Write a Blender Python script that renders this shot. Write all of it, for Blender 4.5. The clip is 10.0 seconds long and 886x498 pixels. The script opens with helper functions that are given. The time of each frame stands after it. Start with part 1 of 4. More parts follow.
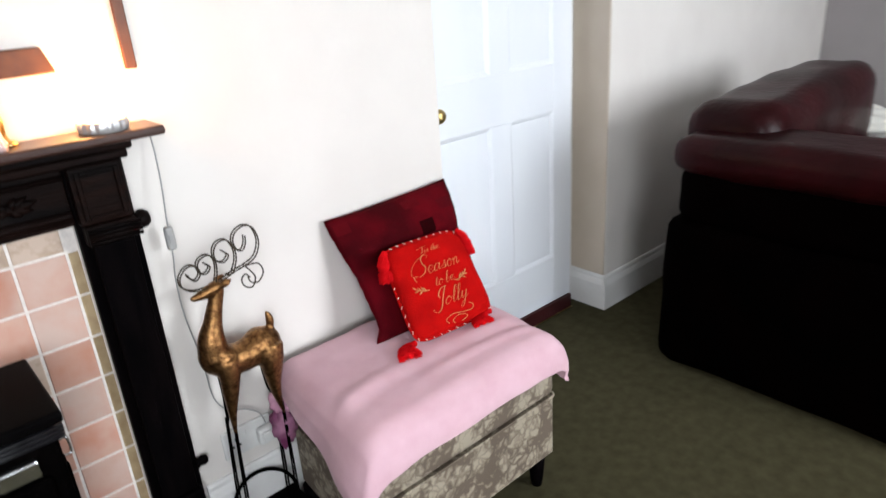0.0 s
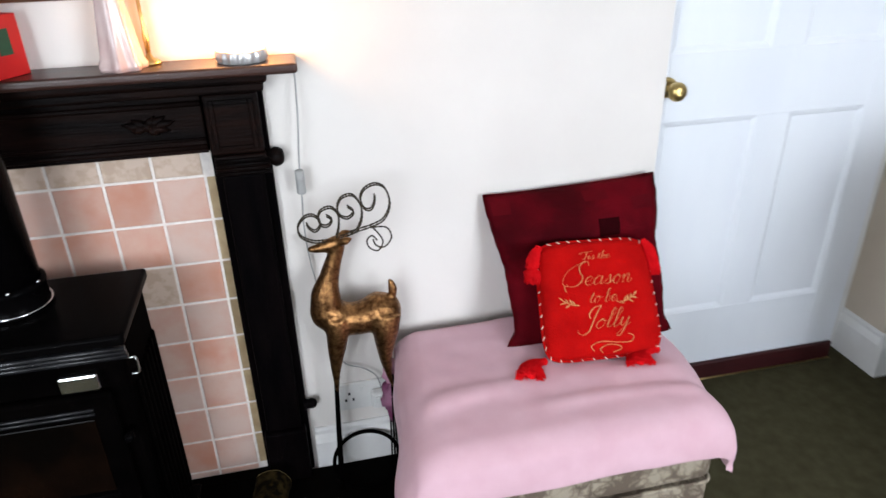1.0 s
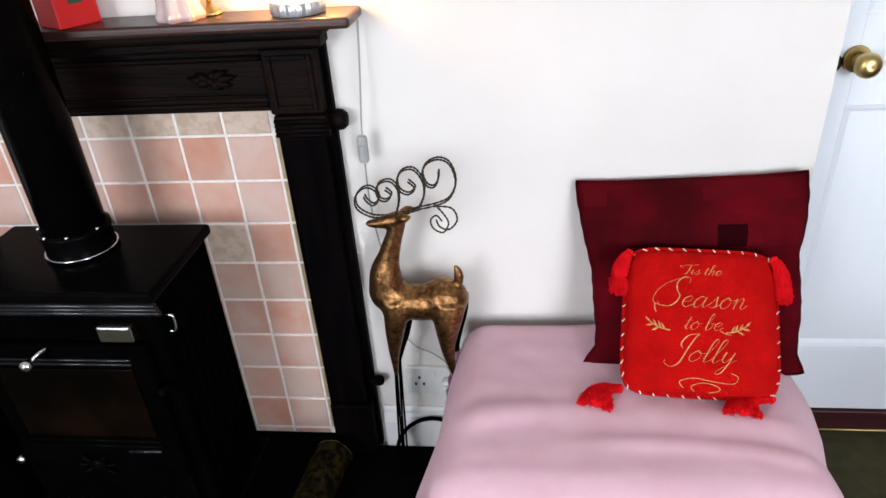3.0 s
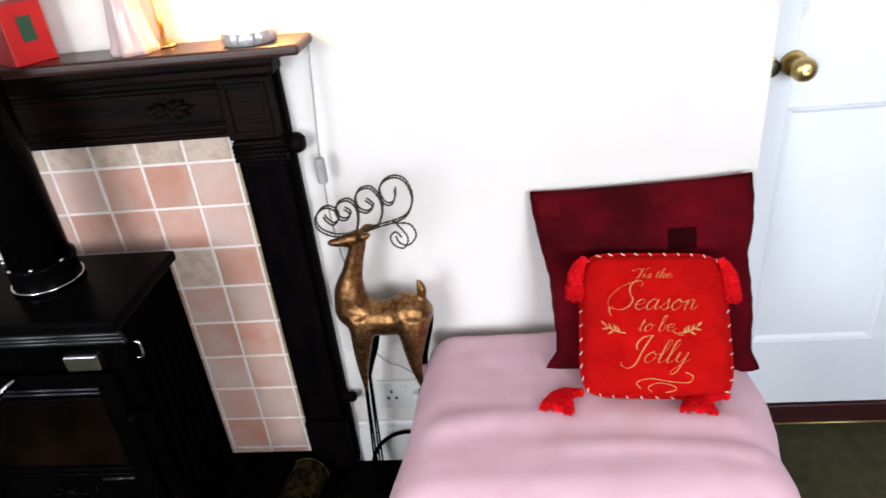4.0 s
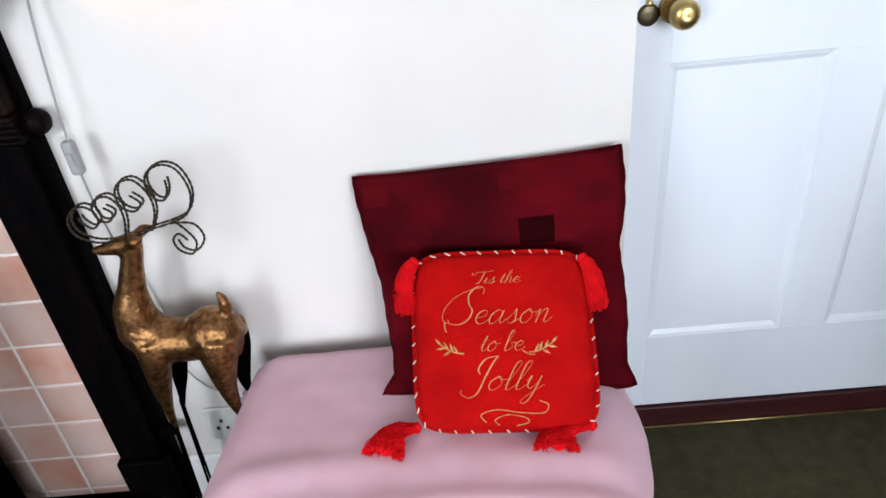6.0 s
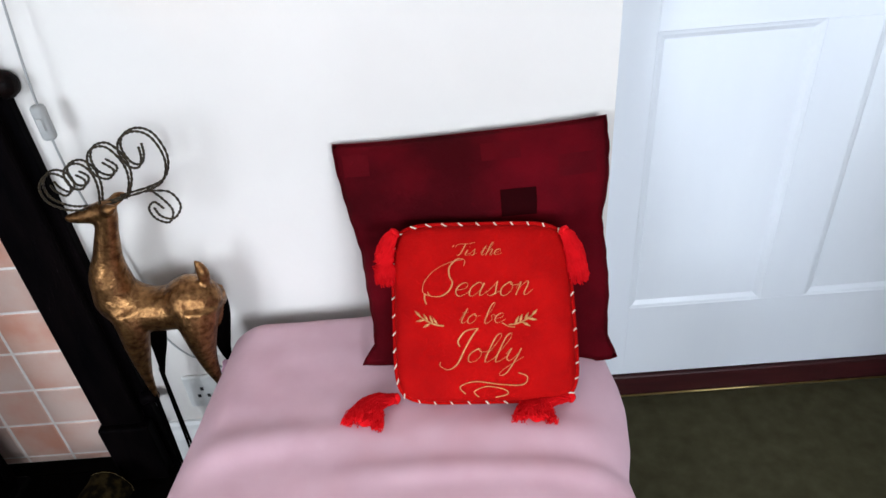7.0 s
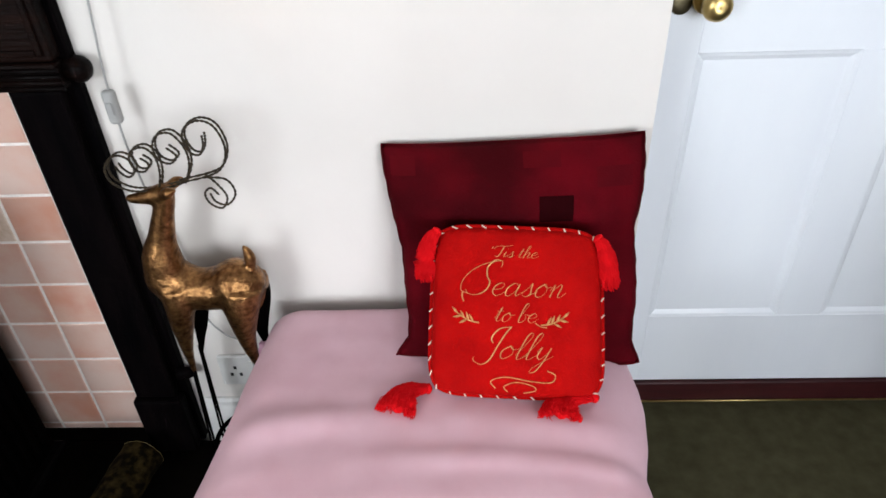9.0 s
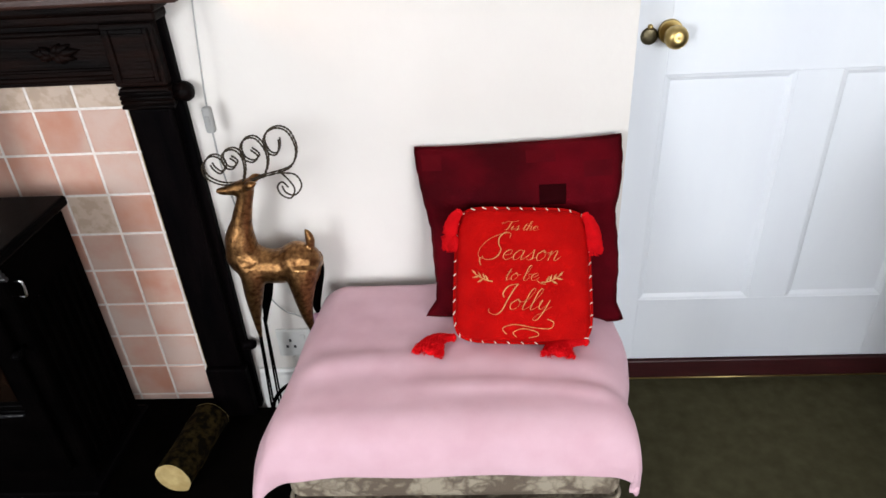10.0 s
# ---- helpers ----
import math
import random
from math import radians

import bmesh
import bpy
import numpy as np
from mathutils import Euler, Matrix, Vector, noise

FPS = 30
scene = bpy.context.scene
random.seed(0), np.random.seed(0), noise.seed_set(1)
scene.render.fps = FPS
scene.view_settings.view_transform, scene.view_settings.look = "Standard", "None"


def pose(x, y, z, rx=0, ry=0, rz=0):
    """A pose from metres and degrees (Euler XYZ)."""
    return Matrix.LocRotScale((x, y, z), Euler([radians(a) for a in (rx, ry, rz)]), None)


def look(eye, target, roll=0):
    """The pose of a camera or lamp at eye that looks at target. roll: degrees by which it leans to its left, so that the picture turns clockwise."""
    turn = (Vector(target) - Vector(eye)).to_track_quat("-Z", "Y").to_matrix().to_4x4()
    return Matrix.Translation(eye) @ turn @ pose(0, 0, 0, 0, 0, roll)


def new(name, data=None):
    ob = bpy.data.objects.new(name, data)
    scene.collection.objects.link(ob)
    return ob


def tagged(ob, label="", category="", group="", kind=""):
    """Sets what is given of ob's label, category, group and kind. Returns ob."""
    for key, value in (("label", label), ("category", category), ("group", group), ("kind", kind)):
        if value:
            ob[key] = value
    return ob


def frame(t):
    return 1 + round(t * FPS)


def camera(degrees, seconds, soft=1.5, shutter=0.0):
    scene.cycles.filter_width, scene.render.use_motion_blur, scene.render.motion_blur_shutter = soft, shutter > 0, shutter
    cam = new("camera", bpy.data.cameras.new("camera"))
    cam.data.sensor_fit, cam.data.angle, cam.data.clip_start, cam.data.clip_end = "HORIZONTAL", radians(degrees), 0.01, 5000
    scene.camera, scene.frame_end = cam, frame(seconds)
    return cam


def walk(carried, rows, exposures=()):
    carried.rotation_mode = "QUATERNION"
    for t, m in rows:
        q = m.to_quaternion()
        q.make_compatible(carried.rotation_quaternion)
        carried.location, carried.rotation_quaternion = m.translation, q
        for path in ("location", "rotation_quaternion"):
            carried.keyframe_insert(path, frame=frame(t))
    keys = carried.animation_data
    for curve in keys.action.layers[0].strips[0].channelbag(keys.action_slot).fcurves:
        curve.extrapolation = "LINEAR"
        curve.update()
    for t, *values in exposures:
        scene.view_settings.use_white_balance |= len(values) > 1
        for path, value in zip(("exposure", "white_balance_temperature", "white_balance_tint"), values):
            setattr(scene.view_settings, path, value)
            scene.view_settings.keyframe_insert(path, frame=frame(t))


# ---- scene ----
cam = camera(66.7, 10.0, shutter=0.35)
PATH = [
    (0, (-0.279, -1.559, 1.468), (0.932, -0.157, 0.7135), -3.95),
    (0.2, (-0.147, -1.549, 1.447), (0.9345, -0.071, 0.644), -2.5),
    (0.5, (-0.012, -1.503, 1.471), (0.847, 0.084, 0.611), -2.75),
    (0.6, (0.026, -1.505, 1.472), (0.805, 0.114, 0.6015), -2.8),
    (0.8, (0.116, -1.484, 1.473), (0.672, 0.209, 0.588), -2.1),
    (1, (0.205, -1.464, 1.471), (0.591, 0.280, 0.573), -1.3),
    (1.5, (0.355, -1.371, 1.434), (0.403, 0.394, 0.494), -2.5),
    (2, (0.415, -1.251, 1.425), (0.264, 0.479, 0.433), -4.8),
    (2.2, (0.423, -1.242, 1.424), (0.259, 0.482, 0.424), -5.1),
    (3.3, (0.54, -1.302, 1.437), (0.27, 0.414, 0.445), -4.8),
    (3.5, (0.544, -1.307, 1.435), (0.256, 0.413, 0.455), -5.6),
    (4, (0.578, -1.308, 1.447), (0.381, 0.433, 0.484), -6.2),
    (4.5, (0.644, -1.319, 1.44), (0.519, 0.433, 0.482), -7.2),
    (5, (0.733, -1.308, 1.411), (0.646, 0.436, 0.436), -6.2),
    (5.5, (0.776, -1.164, 1.358), (0.726, 0.565, 0.354), -5.2),
    (6, (0.801, -1.028, 1.326), (0.737, 0.673, 0.276), -6.2),
    (7.5, (0.814, -1.008, 1.329), (0.785, 0.621, 0.17), -4.9),
    (8, (0.814, -0.996, 1.326), (0.776, 0.633, 0.167), -5.7),
    (8.5, (0.788, -0.987, 1.323), (0.749, 0.631, 0.148), -4.1),
    (9, (0.765, -1.053, 1.366), (0.702, 0.581, 0.216), -2.2),
    (9.5, (0.773, -1.265, 1.402), (0.684, 0.425, 0.336), -3.1),
    (10, (0.757, -1.374, 1.426), (0.655, 0.33, 0.384), -3.4),
]
walk(cam, [(t, look(eye, target, roll)) for t, eye, target, roll in PATH],
     exposures=[(0.0, -0.16, 6550, 11), (0.5, -0.18, 6500, 11), (1.0, -0.24, 6350, 11), (1.5, -0.32, 6300, 12), (2.0, -0.46, 6250, 14), (2.6, -0.34, 6330, 13), (3.4, -0.09, 6450, 13),
                (4.6, -0.03, 6420, 12), (5.5, -0.15, 6320, 12), (6.3, -0.18, 6220, 11), (7.5, -0.22, 6150, 10), (8.3, -0.22, 6220, 10), (9.0, -0.25, 6550, 11), (10.0, -0.21, 6700, 12)])

# ---- light ----
world = bpy.data.worlds.new("world")
scene.world = world
world.use_nodes = True
wn = world.node_tree
sky = wn.nodes.new("ShaderNodeTexSky")
sky.sky_type, sky.sun_disc = "NISHITA", False
sky.sun_elevation, sky.sun_rotation = radians(35), radians(150)
wn.links.new(sky.outputs[0], wn.nodes["Background"].inputs[0])
wn.nodes["Background"].inputs[1].default_value = 0.12


def area_lamp(name, m, sx, sy, power, colour):
    d = bpy.data.lights.new(name, "AREA")
    d.shape, d.size, d.size_y, d.energy, d.color = "RECTANGLE", sx, sy, power, colour
    ob = new(name, d)
    ob.matrix_world = m
    return ob


WIN_Z0, WIN_Z1, BACK_Y = 0.85, 2.25, -3.4
WINDOWS = ((-1.95, -0.55, 86), (1.35, 2.75, 96))    # from x, to x, watts of daylight
for wx0, wx1, watts in WINDOWS:
    area_lamp("window_daylight", look(((wx0 + wx1) / 2, BACK_Y - 0.05, 1.55), ((wx0 + wx1) / 2 + (0.9 if wx0 < 0 else -0.8), 0, 1.40)), wx1 - wx0 - 0.1, 1.35, watts, (0.875, 0.94, 1.0))
flame = bpy.data.lights.new("candle_glow", "POINT")
flame.energy, flame.color, flame.shadow_soft_size = 6.0, (1.0, 0.44, 0.13), 0.045
new("candle_glow", flame).location = (0.120, -0.053, 1.268)


# ---- materials ----
def material(name, colour, rough=0.6, metal=0.0, colour2=None, scale=8.0, mix=(0.35, 0.65), bump=0.0, bump_scale=60.0,
             spread=0.0, coat=0.0, spec=0.5, sheen=0.0, detail=6.0, stretch=(1, 1, 1), rough2=None):
    m = bpy.data.materials.new(name)
    m.use_nodes = True
    t = m.node_tree
    b = t.nodes["Principled BSDF"]
    b.inputs["Roughness"].default_value, b.inputs["Metallic"].default_value = rough, metal
    b.inputs["Coat Weight"].default_value, b.inputs["Specular IOR Level"].default_value = coat, spec
    b.inputs["Sheen Weight"].default_value = sheen
    co = t.nodes.new("ShaderNodeTexCoord")
    mp = t.nodes.new("ShaderNodeMapping")
    mp.inputs["Scale"].default_value = stretch
    t.links.new(co.outputs["Object"], mp.inputs[0])
    if spread:                        # no two pieces show the same stretch of the texture
        own = t.nodes.new("ShaderNodeObjectInfo")
        far = t.nodes.new("ShaderNodeMath")
        far.operation, far.inputs[1].default_value = "MULTIPLY", 40.0
        t.links.new(own.outputs["Random"], far.inputs[0])
        t.links.new(far.outputs[0], mp.inputs["Location"])
    n = t.nodes.new("ShaderNodeTexNoise")
    n.inputs["Scale"].default_value, n.inputs["Detail"].default_value = scale, detail
    t.links.new(mp.outputs[0], n.inputs["Vector"])
    r = t.nodes.new("ShaderNodeValToRGB")
    r.color_ramp.elements[0].position, r.color_ramp.elements[1].position = mix
    c2 = colour2 or tuple(c * 0.85 for c in colour)
    r.color_ramp.elements[0].color, r.color_ramp.elements[1].color = (*colour, 1), (*c2, 1)
    t.links.new(n.outputs["Fac"], r.inputs[0])
    out = r.outputs[0]
    if spread:
        inf = t.nodes.new("ShaderNodeObjectInfo")
        hsv = t.nodes.new("ShaderNodeHueSaturation")
        mr = t.nodes.new("ShaderNodeMapRange")
        mr.inputs["To Min"].default_value, mr.inputs["To Max"].default_value = 1 - spread, 1 + spread
        t.links.new(inf.outputs["Random"], mr.inputs["Value"])
        t.links.new(mr.outputs[0], hsv.inputs["Value"])
        t.links.new(out, hsv.inputs["Color"])
        out = hsv.outputs[0]
    t.links.new(out, b.inputs["Base Color"])
    if rough2 is not None:
        rr = t.nodes.new("ShaderNodeMapRange")
        rr.inputs["To Min"].default_value, rr.inputs["To Max"].default_value = rough, rough2
        t.links.new(n.outputs["Fac"], rr.inputs["Value"])
        t.links.new(rr.outputs[0], b.inputs["Roughness"])
    if bump:
        n2 = t.nodes.new("ShaderNodeTexNoise")
        n2.inputs["Scale"].default_value, n2.inputs["Detail"].default_value = bump_scale, 4
        t.links.new(mp.outputs[0], n2.inputs["Vector"])
        bp = t.nodes.new("ShaderNodeBump")
        bp.inputs["Strength"].default_value, bp.inputs["Distance"].default_value = bump, 0.004
        t.links.new(n2.outputs["Fac"], bp.inputs["Height"])
        t.links.new(bp.outputs[0], b.inputs["Normal"])
    return m


def nodes_of(m):
    return m.node_tree, m.node_tree.nodes["Principled BSDF"]


WALL = material("wall_paint", (0.735, 0.702, 0.664), 0.75, colour2=(0.69, 0.655, 0.618), scale=3, bump=0.12, bump_scale=45)
# grey of the east wall; darkens the unseen west and south walls against bounce
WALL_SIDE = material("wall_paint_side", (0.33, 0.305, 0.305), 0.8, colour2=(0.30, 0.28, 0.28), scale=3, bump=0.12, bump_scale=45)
CEIL = material("ceiling_paint", (0.70, 0.69, 0.67), 0.85, scale=3, bump=0.1)
DOOR = material("door_gloss_paint", (0.80, 0.83, 0.87), 0.32, colour2=(0.77, 0.80, 0.85), scale=2.5, bump=0.05, bump_scale=25, stretch=(3, 1, 0.5))
RETURN_TAN = material("tan_return_face", (0.56, 0.485, 0.395), 0.45, colour2=(0.52, 0.445, 0.355), scale=5, bump=0.05)
SKIRT = material("skirting_paint", (0.78, 0.78, 0.77), 0.4, colour2=(0.70, 0.69, 0.67), scale=6, bump=0.04)
CARPET = material("olive_carpet", (0.060, 0.054, 0.028), 0.95, colour2=(0.040, 0.035, 0.018), scale=24, bump=0.3, bump_scale=600, spec=0.08, mix=(0.3, 0.7), detail=12)
THRESH = material("dark_red_wood", (0.045, 0.006, 0.007), 0.45, colour2=(0.03, 0.005, 0.006), scale=12, stretch=(1, 8, 8))
BRASS = material("brass", (0.60, 0.45, 0.19), 0.30, 1.0, colour2=(0.45, 0.32, 0.12), scale=25, rough2=0.38)
DARKBRASS = material("tarnished_brass", (0.12, 0.10, 0.06), 0.4, 1.0, scale=20)
BLACKWOOD = material("black_stained_wood", (0.0022, 0.0013, 0.0013), 0.42, colour2=(0.010, 0.0038, 0.0026), scale=12, bump=0.4, bump_scale=55, stretch=(0.35, 3.5, 3.5), spec=0.05, mix=(0.38, 0.70), rough2=0.6)
BLACKLEG = material("black_painted_wood", (0.0012, 0.0010, 0.0013), 0.5, colour2=(0.0030, 0.0020, 0.0022), scale=9, bump=0.2, bump_scale=40, stretch=(3, 3, 0.6), spec=0.012)
MANTEL = material("mahogany_shelf", (0.038, 0.012, 0.007), 0.42, colour2=(0.017, 0.0055, 0.0035), scale=7, bump=0.15, bump_scale=30, stretch=(0.4, 4, 4), coat=0.2)
TILE = material("salmon_tile", (0.52, 0.245, 0.17), 0.36, colour2=(0.57, 0.405, 0.34), scale=9, spread=0.09, bump=0.12, bump_scale=35, mix=(0.34, 0.68), detail=9)
TILE_PALE = material("pale_tile", (0.56, 0.415, 0.355), 0.36, colour2=(0.55, 0.285, 0.21), scale=9, spread=0.08, bump=0.12, bump_scale=35, mix=(0.40, 0.74), detail=9)
TILE_DECOR = material("patterned_tile", (0.55, 0.43, 0.345), 0.38, colour2=(0.45, 0.335, 0.25), scale=38, spread=0.08, bump=0.15, bump_scale=50, mix=(0.46, 0.60))
TILE_EDGE = material("tan_edge_tile", (0.44, 0.33, 0.19), 0.45, colour2=(0.34, 0.24, 0.13), scale=30, spread=0.1, bump=0.1, bump_scale=50)
GROUT = material("grout", (0.80, 0.75, 0.71), 0.9, scale=60, bump=0.3, bump_scale=200)
IRON = material("black_stove_enamel", (0.0012, 0.0011, 0.0013), 0.25, colour2=(0.0022, 0.0019, 0.0020), scale=10, bump=0.08, bump_scale=90, spec=0.018)
IRON_GLOSS = material("worn_glossy_enamel", (0.004, 0.004, 0.005), 0.22, colour2=(0.012, 0.012, 0.014), scale=30, bump=0.1, bump_scale=90, spec=0.4, rough2=0.4)
IRON_MATTE = material("matt_black_iron", (0.0006, 0.0005, 0.0005), 0.7, colour2=(0.0014, 0.0010, 0.0010), scale=14, bump=0.15, bump_scale=60, spec=0.006)
STEEL = material("polished_steel", (0.75, 0.76, 0.78), 0.2, 1.0, scale=30)
SILVERED = material("silvered_glass", (0.66, 0.66, 0.66), 0.28, 0.65, scale=30)
# soot black; the brown noise patches are a ragged reflection put into the colour
STOVEGLASS = material("sooty_glass_with_reflection", (0.0015, 0.0010, 0.0008), 0.10, colour2=(0.0085, 0.0034, 0.0018), scale=7, spec=0.08, mix=(0.42, 0.72), rough2=0.3)
HEARTH = material("dark_slate_hearth", (0.0010, 0.0009, 0.0008), 0.65, colour2=(0.0030, 0.0022, 0.0018), scale=6, bump=0.3, bump_scale=30, spec=0.012, mix=(0.4, 0.75))
LEATHER = material("burgundy_leather", (0.026, 0.0022, 0.0034), 0.26, colour2=(0.012, 0.0011, 0.0016), scale=5, bump=0.5, bump_scale=45, rough2=0.40, spec=0.11)
# near-black copy of the leather: shade on the sofa's sides put into colour
LEATHER_SHADED = material("shaded_leather_side", (0.0012, 0.0004, 0.0004), 0.6, colour2=(0.0006, 0.0003, 0.0003), scale=5, bump=0.35, bump_scale=110, spec=0.006)
FLEECE = material("pink_fleece", (0.645, 0.425, 0.482), 0.95, colour2=(0.60, 0.378, 0.43), scale=14, bump=0.07, bump_scale=700, sheen=0.12, spec=0.03, detail=10)
WINE = material("wine_suede", (0.098, 0.0013, 0.0048), 0.85, colour2=(0.040, 0.0007, 0.0024), scale=7, bump=0.3, bump_scale=200, spec=0.05, detail=10)
WINE_PANEL = material("wine_velvet_panel", (0.085, 0.0013, 0.0042), 0.75, colour2=(0.062, 0.001, 0.0035), scale=12, bump=0.3, bump_scale=300, spec=0.05)
WINE_PATCH = material("wine_satin_patch", (0.018, 0.0008, 0.0016), 0.7, scale=60, spec=0.015)
RED = material("red_felt", (0.43, 0.0035, 0.003), 0.9, colour2=(0.33, 0.002, 0.002), scale=14, bump=0.5, bump_scale=240, spec=0.05, detail=12)
REDTHREAD = material("red_tassel_thread", (0.70, 0.006, 0.010), 0.75, colour2=(0.55, 0.004, 0.007), scale=40, spec=0.05)
CREAM = material("cream_cord", (0.80, 0.68, 0.55), 0.7, scale=40)
GOLDTHREAD = material("gold_embroidery", (0.66, 0.36, 0.13), 0.45, 0.2, colour2=(0.50, 0.21, 0.06), scale=120)
WHITE_PLASTIC = material("white_plastic", (0.74, 0.74, 0.72), 0.4, scale=10)
GREY_PLASTIC = material("grey_cord_plastic", (0.33, 0.33, 0.32), 0.5, scale=10)
BLACKHOLE = material("black_plastic", (0.01, 0.01, 0.01), 0.5, scale=10)
WIRE = material("dark_bronze_wire", (0.018, 0.014, 0.010), 0.45, 0.7, colour2=(0.055, 0.038, 0.018), scale=180)
BARK = material("log_bark", (0.024, 0.016, 0.005), 0.95, colour2=(0.0035, 0.0025, 0.0012), scale=55, bump=1.0, bump_scale=60, mix=(0.36, 0.58), spec=0.03)
CUTWOOD = material("cut_wood", (0.50, 0.38, 0.17), 0.8, colour2=(0.34, 0.24, 0.09), scale=30, bump=0.2)
PORCELAIN = material("pearl_porcelain", (0.50, 0.36, 0.34), 0.25, colour2=(0.60, 0.50, 0.48), scale=12, coat=0.3)
REDPAPER = material("red_gift_paper", (0.62, 0.012, 0.012), 0.45, scale=8)
GREENPAPER = material("green_print", (0.03, 0.09, 0.045), 0.5, scale=60)
FRAMEWOOD = material("brown_picture_frame", (0.13, 0.042, 0.012), 0.5, colour2=(0.07, 0.022, 0.007), scale=20)
GREENPIC = material("green_landscape_print", (0.05, 0.06, 0.02), 0.6, colour2=(0.022, 0.03, 0.012), scale=18)
PLUM = material("plum_plastic_bag", (0.16, 0.025, 0.09), 0.5, colour2=(0.34, 0.15, 0.24), scale=18, bump=0.4, bump_scale=25)
PINKPLASTIC = material("pale_pink_plastic", (0.58, 0.32, 0.42), 0.5, colour2=(0.48, 0.22, 0.32), scale=14, bump=0.4, bump_scale=25)
THROW = material("white_throw", (0.74, 0.72, 0.66), 0.9, scale=30, bump=0.6, bump_scale=120, sheen=0.3)
CANDLEWAX = material("candle_wax", (0.80, 0.72, 0.60), 0.5, scale=20)
SHADE = material("lit_flame", (0.85, 0.72, 0.50), 0.8, scale=40)
t_, b_ = nodes_of(SHADE)
b_.inputs["Emission Color"].default_value, b_.inputs["Emission Strength"].default_value = (1.0, 0.70, 0.36, 1), 30.0
GLASS = material("window_glass", (1, 1, 1), 0.0)
t_, b_ = nodes_of(GLASS)
b_.inputs["Transmission Weight"].default_value = 1.0


def gold_leaf():
    """Gilded metal with dark rubbed patches and small dents."""
    m = material("antique_gold", (0.33, 0.170, 0.066), 0.22, 0.95, colour2=(0.100, 0.041, 0.014), scale=95, mix=(0.36, 0.68), bump=0.36, bump_scale=210, rough2=0.44, detail=12)
    return m


def damask():
    """Taupe cloth with a pale floral weave."""
    m = material("floral_damask", (0.30, 0.25, 0.19), 0.8, scale=12, bump=0.3, bump_scale=250)
    t, b = nodes_of(m)
    co = t.nodes.new("ShaderNodeTexCoord")
    warp = t.nodes.new("ShaderNodeTexNoise")
    warp.inputs["Scale"].default_value, warp.inputs["Detail"].default_value = 26, 6
    add = t.nodes.new("ShaderNodeVectorMath")
    add.operation = "MULTIPLY_ADD"
    add.inputs[1].default_value = (0.060, 0.060, 0.060)
    t.links.new(co.outputs["Object"], warp.inputs["Vector"])
    t.links.new(warp.outputs["Color"], add.inputs[0])
    t.links.new(co.outputs["Object"], add.inputs[2])
    v = t.nodes.new("ShaderNodeTexVoronoi")
    v.inputs["Scale"].default_value = 13
    t.links.new(add.outputs[0], v.inputs["Vector"])
    v2 = t.nodes.new("ShaderNodeTexVoronoi")
    v2.feature, v2.inputs["Scale"].default_value = "DISTANCE_TO_EDGE", 34
    t.links.new(add.outputs[0], v2.inputs["Vector"])
    mul = t.nodes.new("ShaderNodeMath")
    mul.operation = "MULTIPLY_ADD"
    mul.inputs[1].default_value = -1.3
    t.links.new(v2.outputs["Distance"], mul.inputs[0])
    t.links.new(v.outputs["Distance"], mul.inputs[2])
    r = t.nodes.new("ShaderNodeValToRGB")
    e = r.color_ramp.elements
    e[0].position, e[0].color = 0.04, (0.35, 0.30, 0.225, 1)
    e[1].position, e[1].color = 0.50, (0.125, 0.094, 0.067, 1)
    t.links.new(mul.outputs[0], r.inputs[0])
    t.links.new(r.outputs[0], b.inputs["Base Color"])
    return m


GOLD = gold_leaf()
DAMASK = damask()


# ---- mesh helpers ----
def mesh_from(bm, name, mat, smooth=False):
    me = bpy.data.meshes.new(name)
    bm.normal_update()
    bm.to_mesh(me)
    bm.free()
    for m in (mat if isinstance(mat, (list, tuple)) else [mat]):
        me.materials.append(m)
    if smooth:
        for p in me.polygons:
            p.use_smooth = True
    return me


def thing(name, label, category, group="", kind="", at=(0, 0, 0)):
    ob = new(name)
    ob.location = at
    ob.empty_display_size = 0.05
    return tagged(ob, label, category, group, kind)


def part(name, bm, mat, parent=None, label="", smooth=False):
    me = bm if isinstance(bm, bpy.types.Mesh) else mesh_from(bm, name, mat, smooth)
    ob = new(name, me)
    if parent is not None:
        ob.parent = parent
        if parent.parent is None:
            ob.matrix_parent_inverse = Matrix.Translation(-parent.location)
    if label:
        tagged(ob, label)
    return ob


def add_box(bm, x0, x1, y0, y1, z0, z1, bevel=0.0, seg=2):
    b = bmesh.new()
    bmesh.ops.create_cube(b, size=1.0)
    for v in b.verts:
        v.co = Vector(((x0 + x1) / 2 + v.co.x * (x1 - x0), (y0 + y1) / 2 + v.co.y * (y1 - y0), (z0 + z1) / 2 + v.co.z * (z1 - z0)))
    if bevel:
        bmesh.ops.bevel(b, geom=b.edges[:], offset=bevel, segments=seg, affect="EDGES", profile=0.5)
    me = bpy.data.meshes.new("tmp")
    b.to_mesh(me)
    b.free()
    bm.from_mesh(me)
    bpy.data.meshes.remove(me)
    return bm


def box(x0, x1, y0, y1, z0, z1, bevel=0.0, seg=2):
    return add_box(bmesh.new(), x0, x1, y0, y1, z0, z1, bevel, seg)


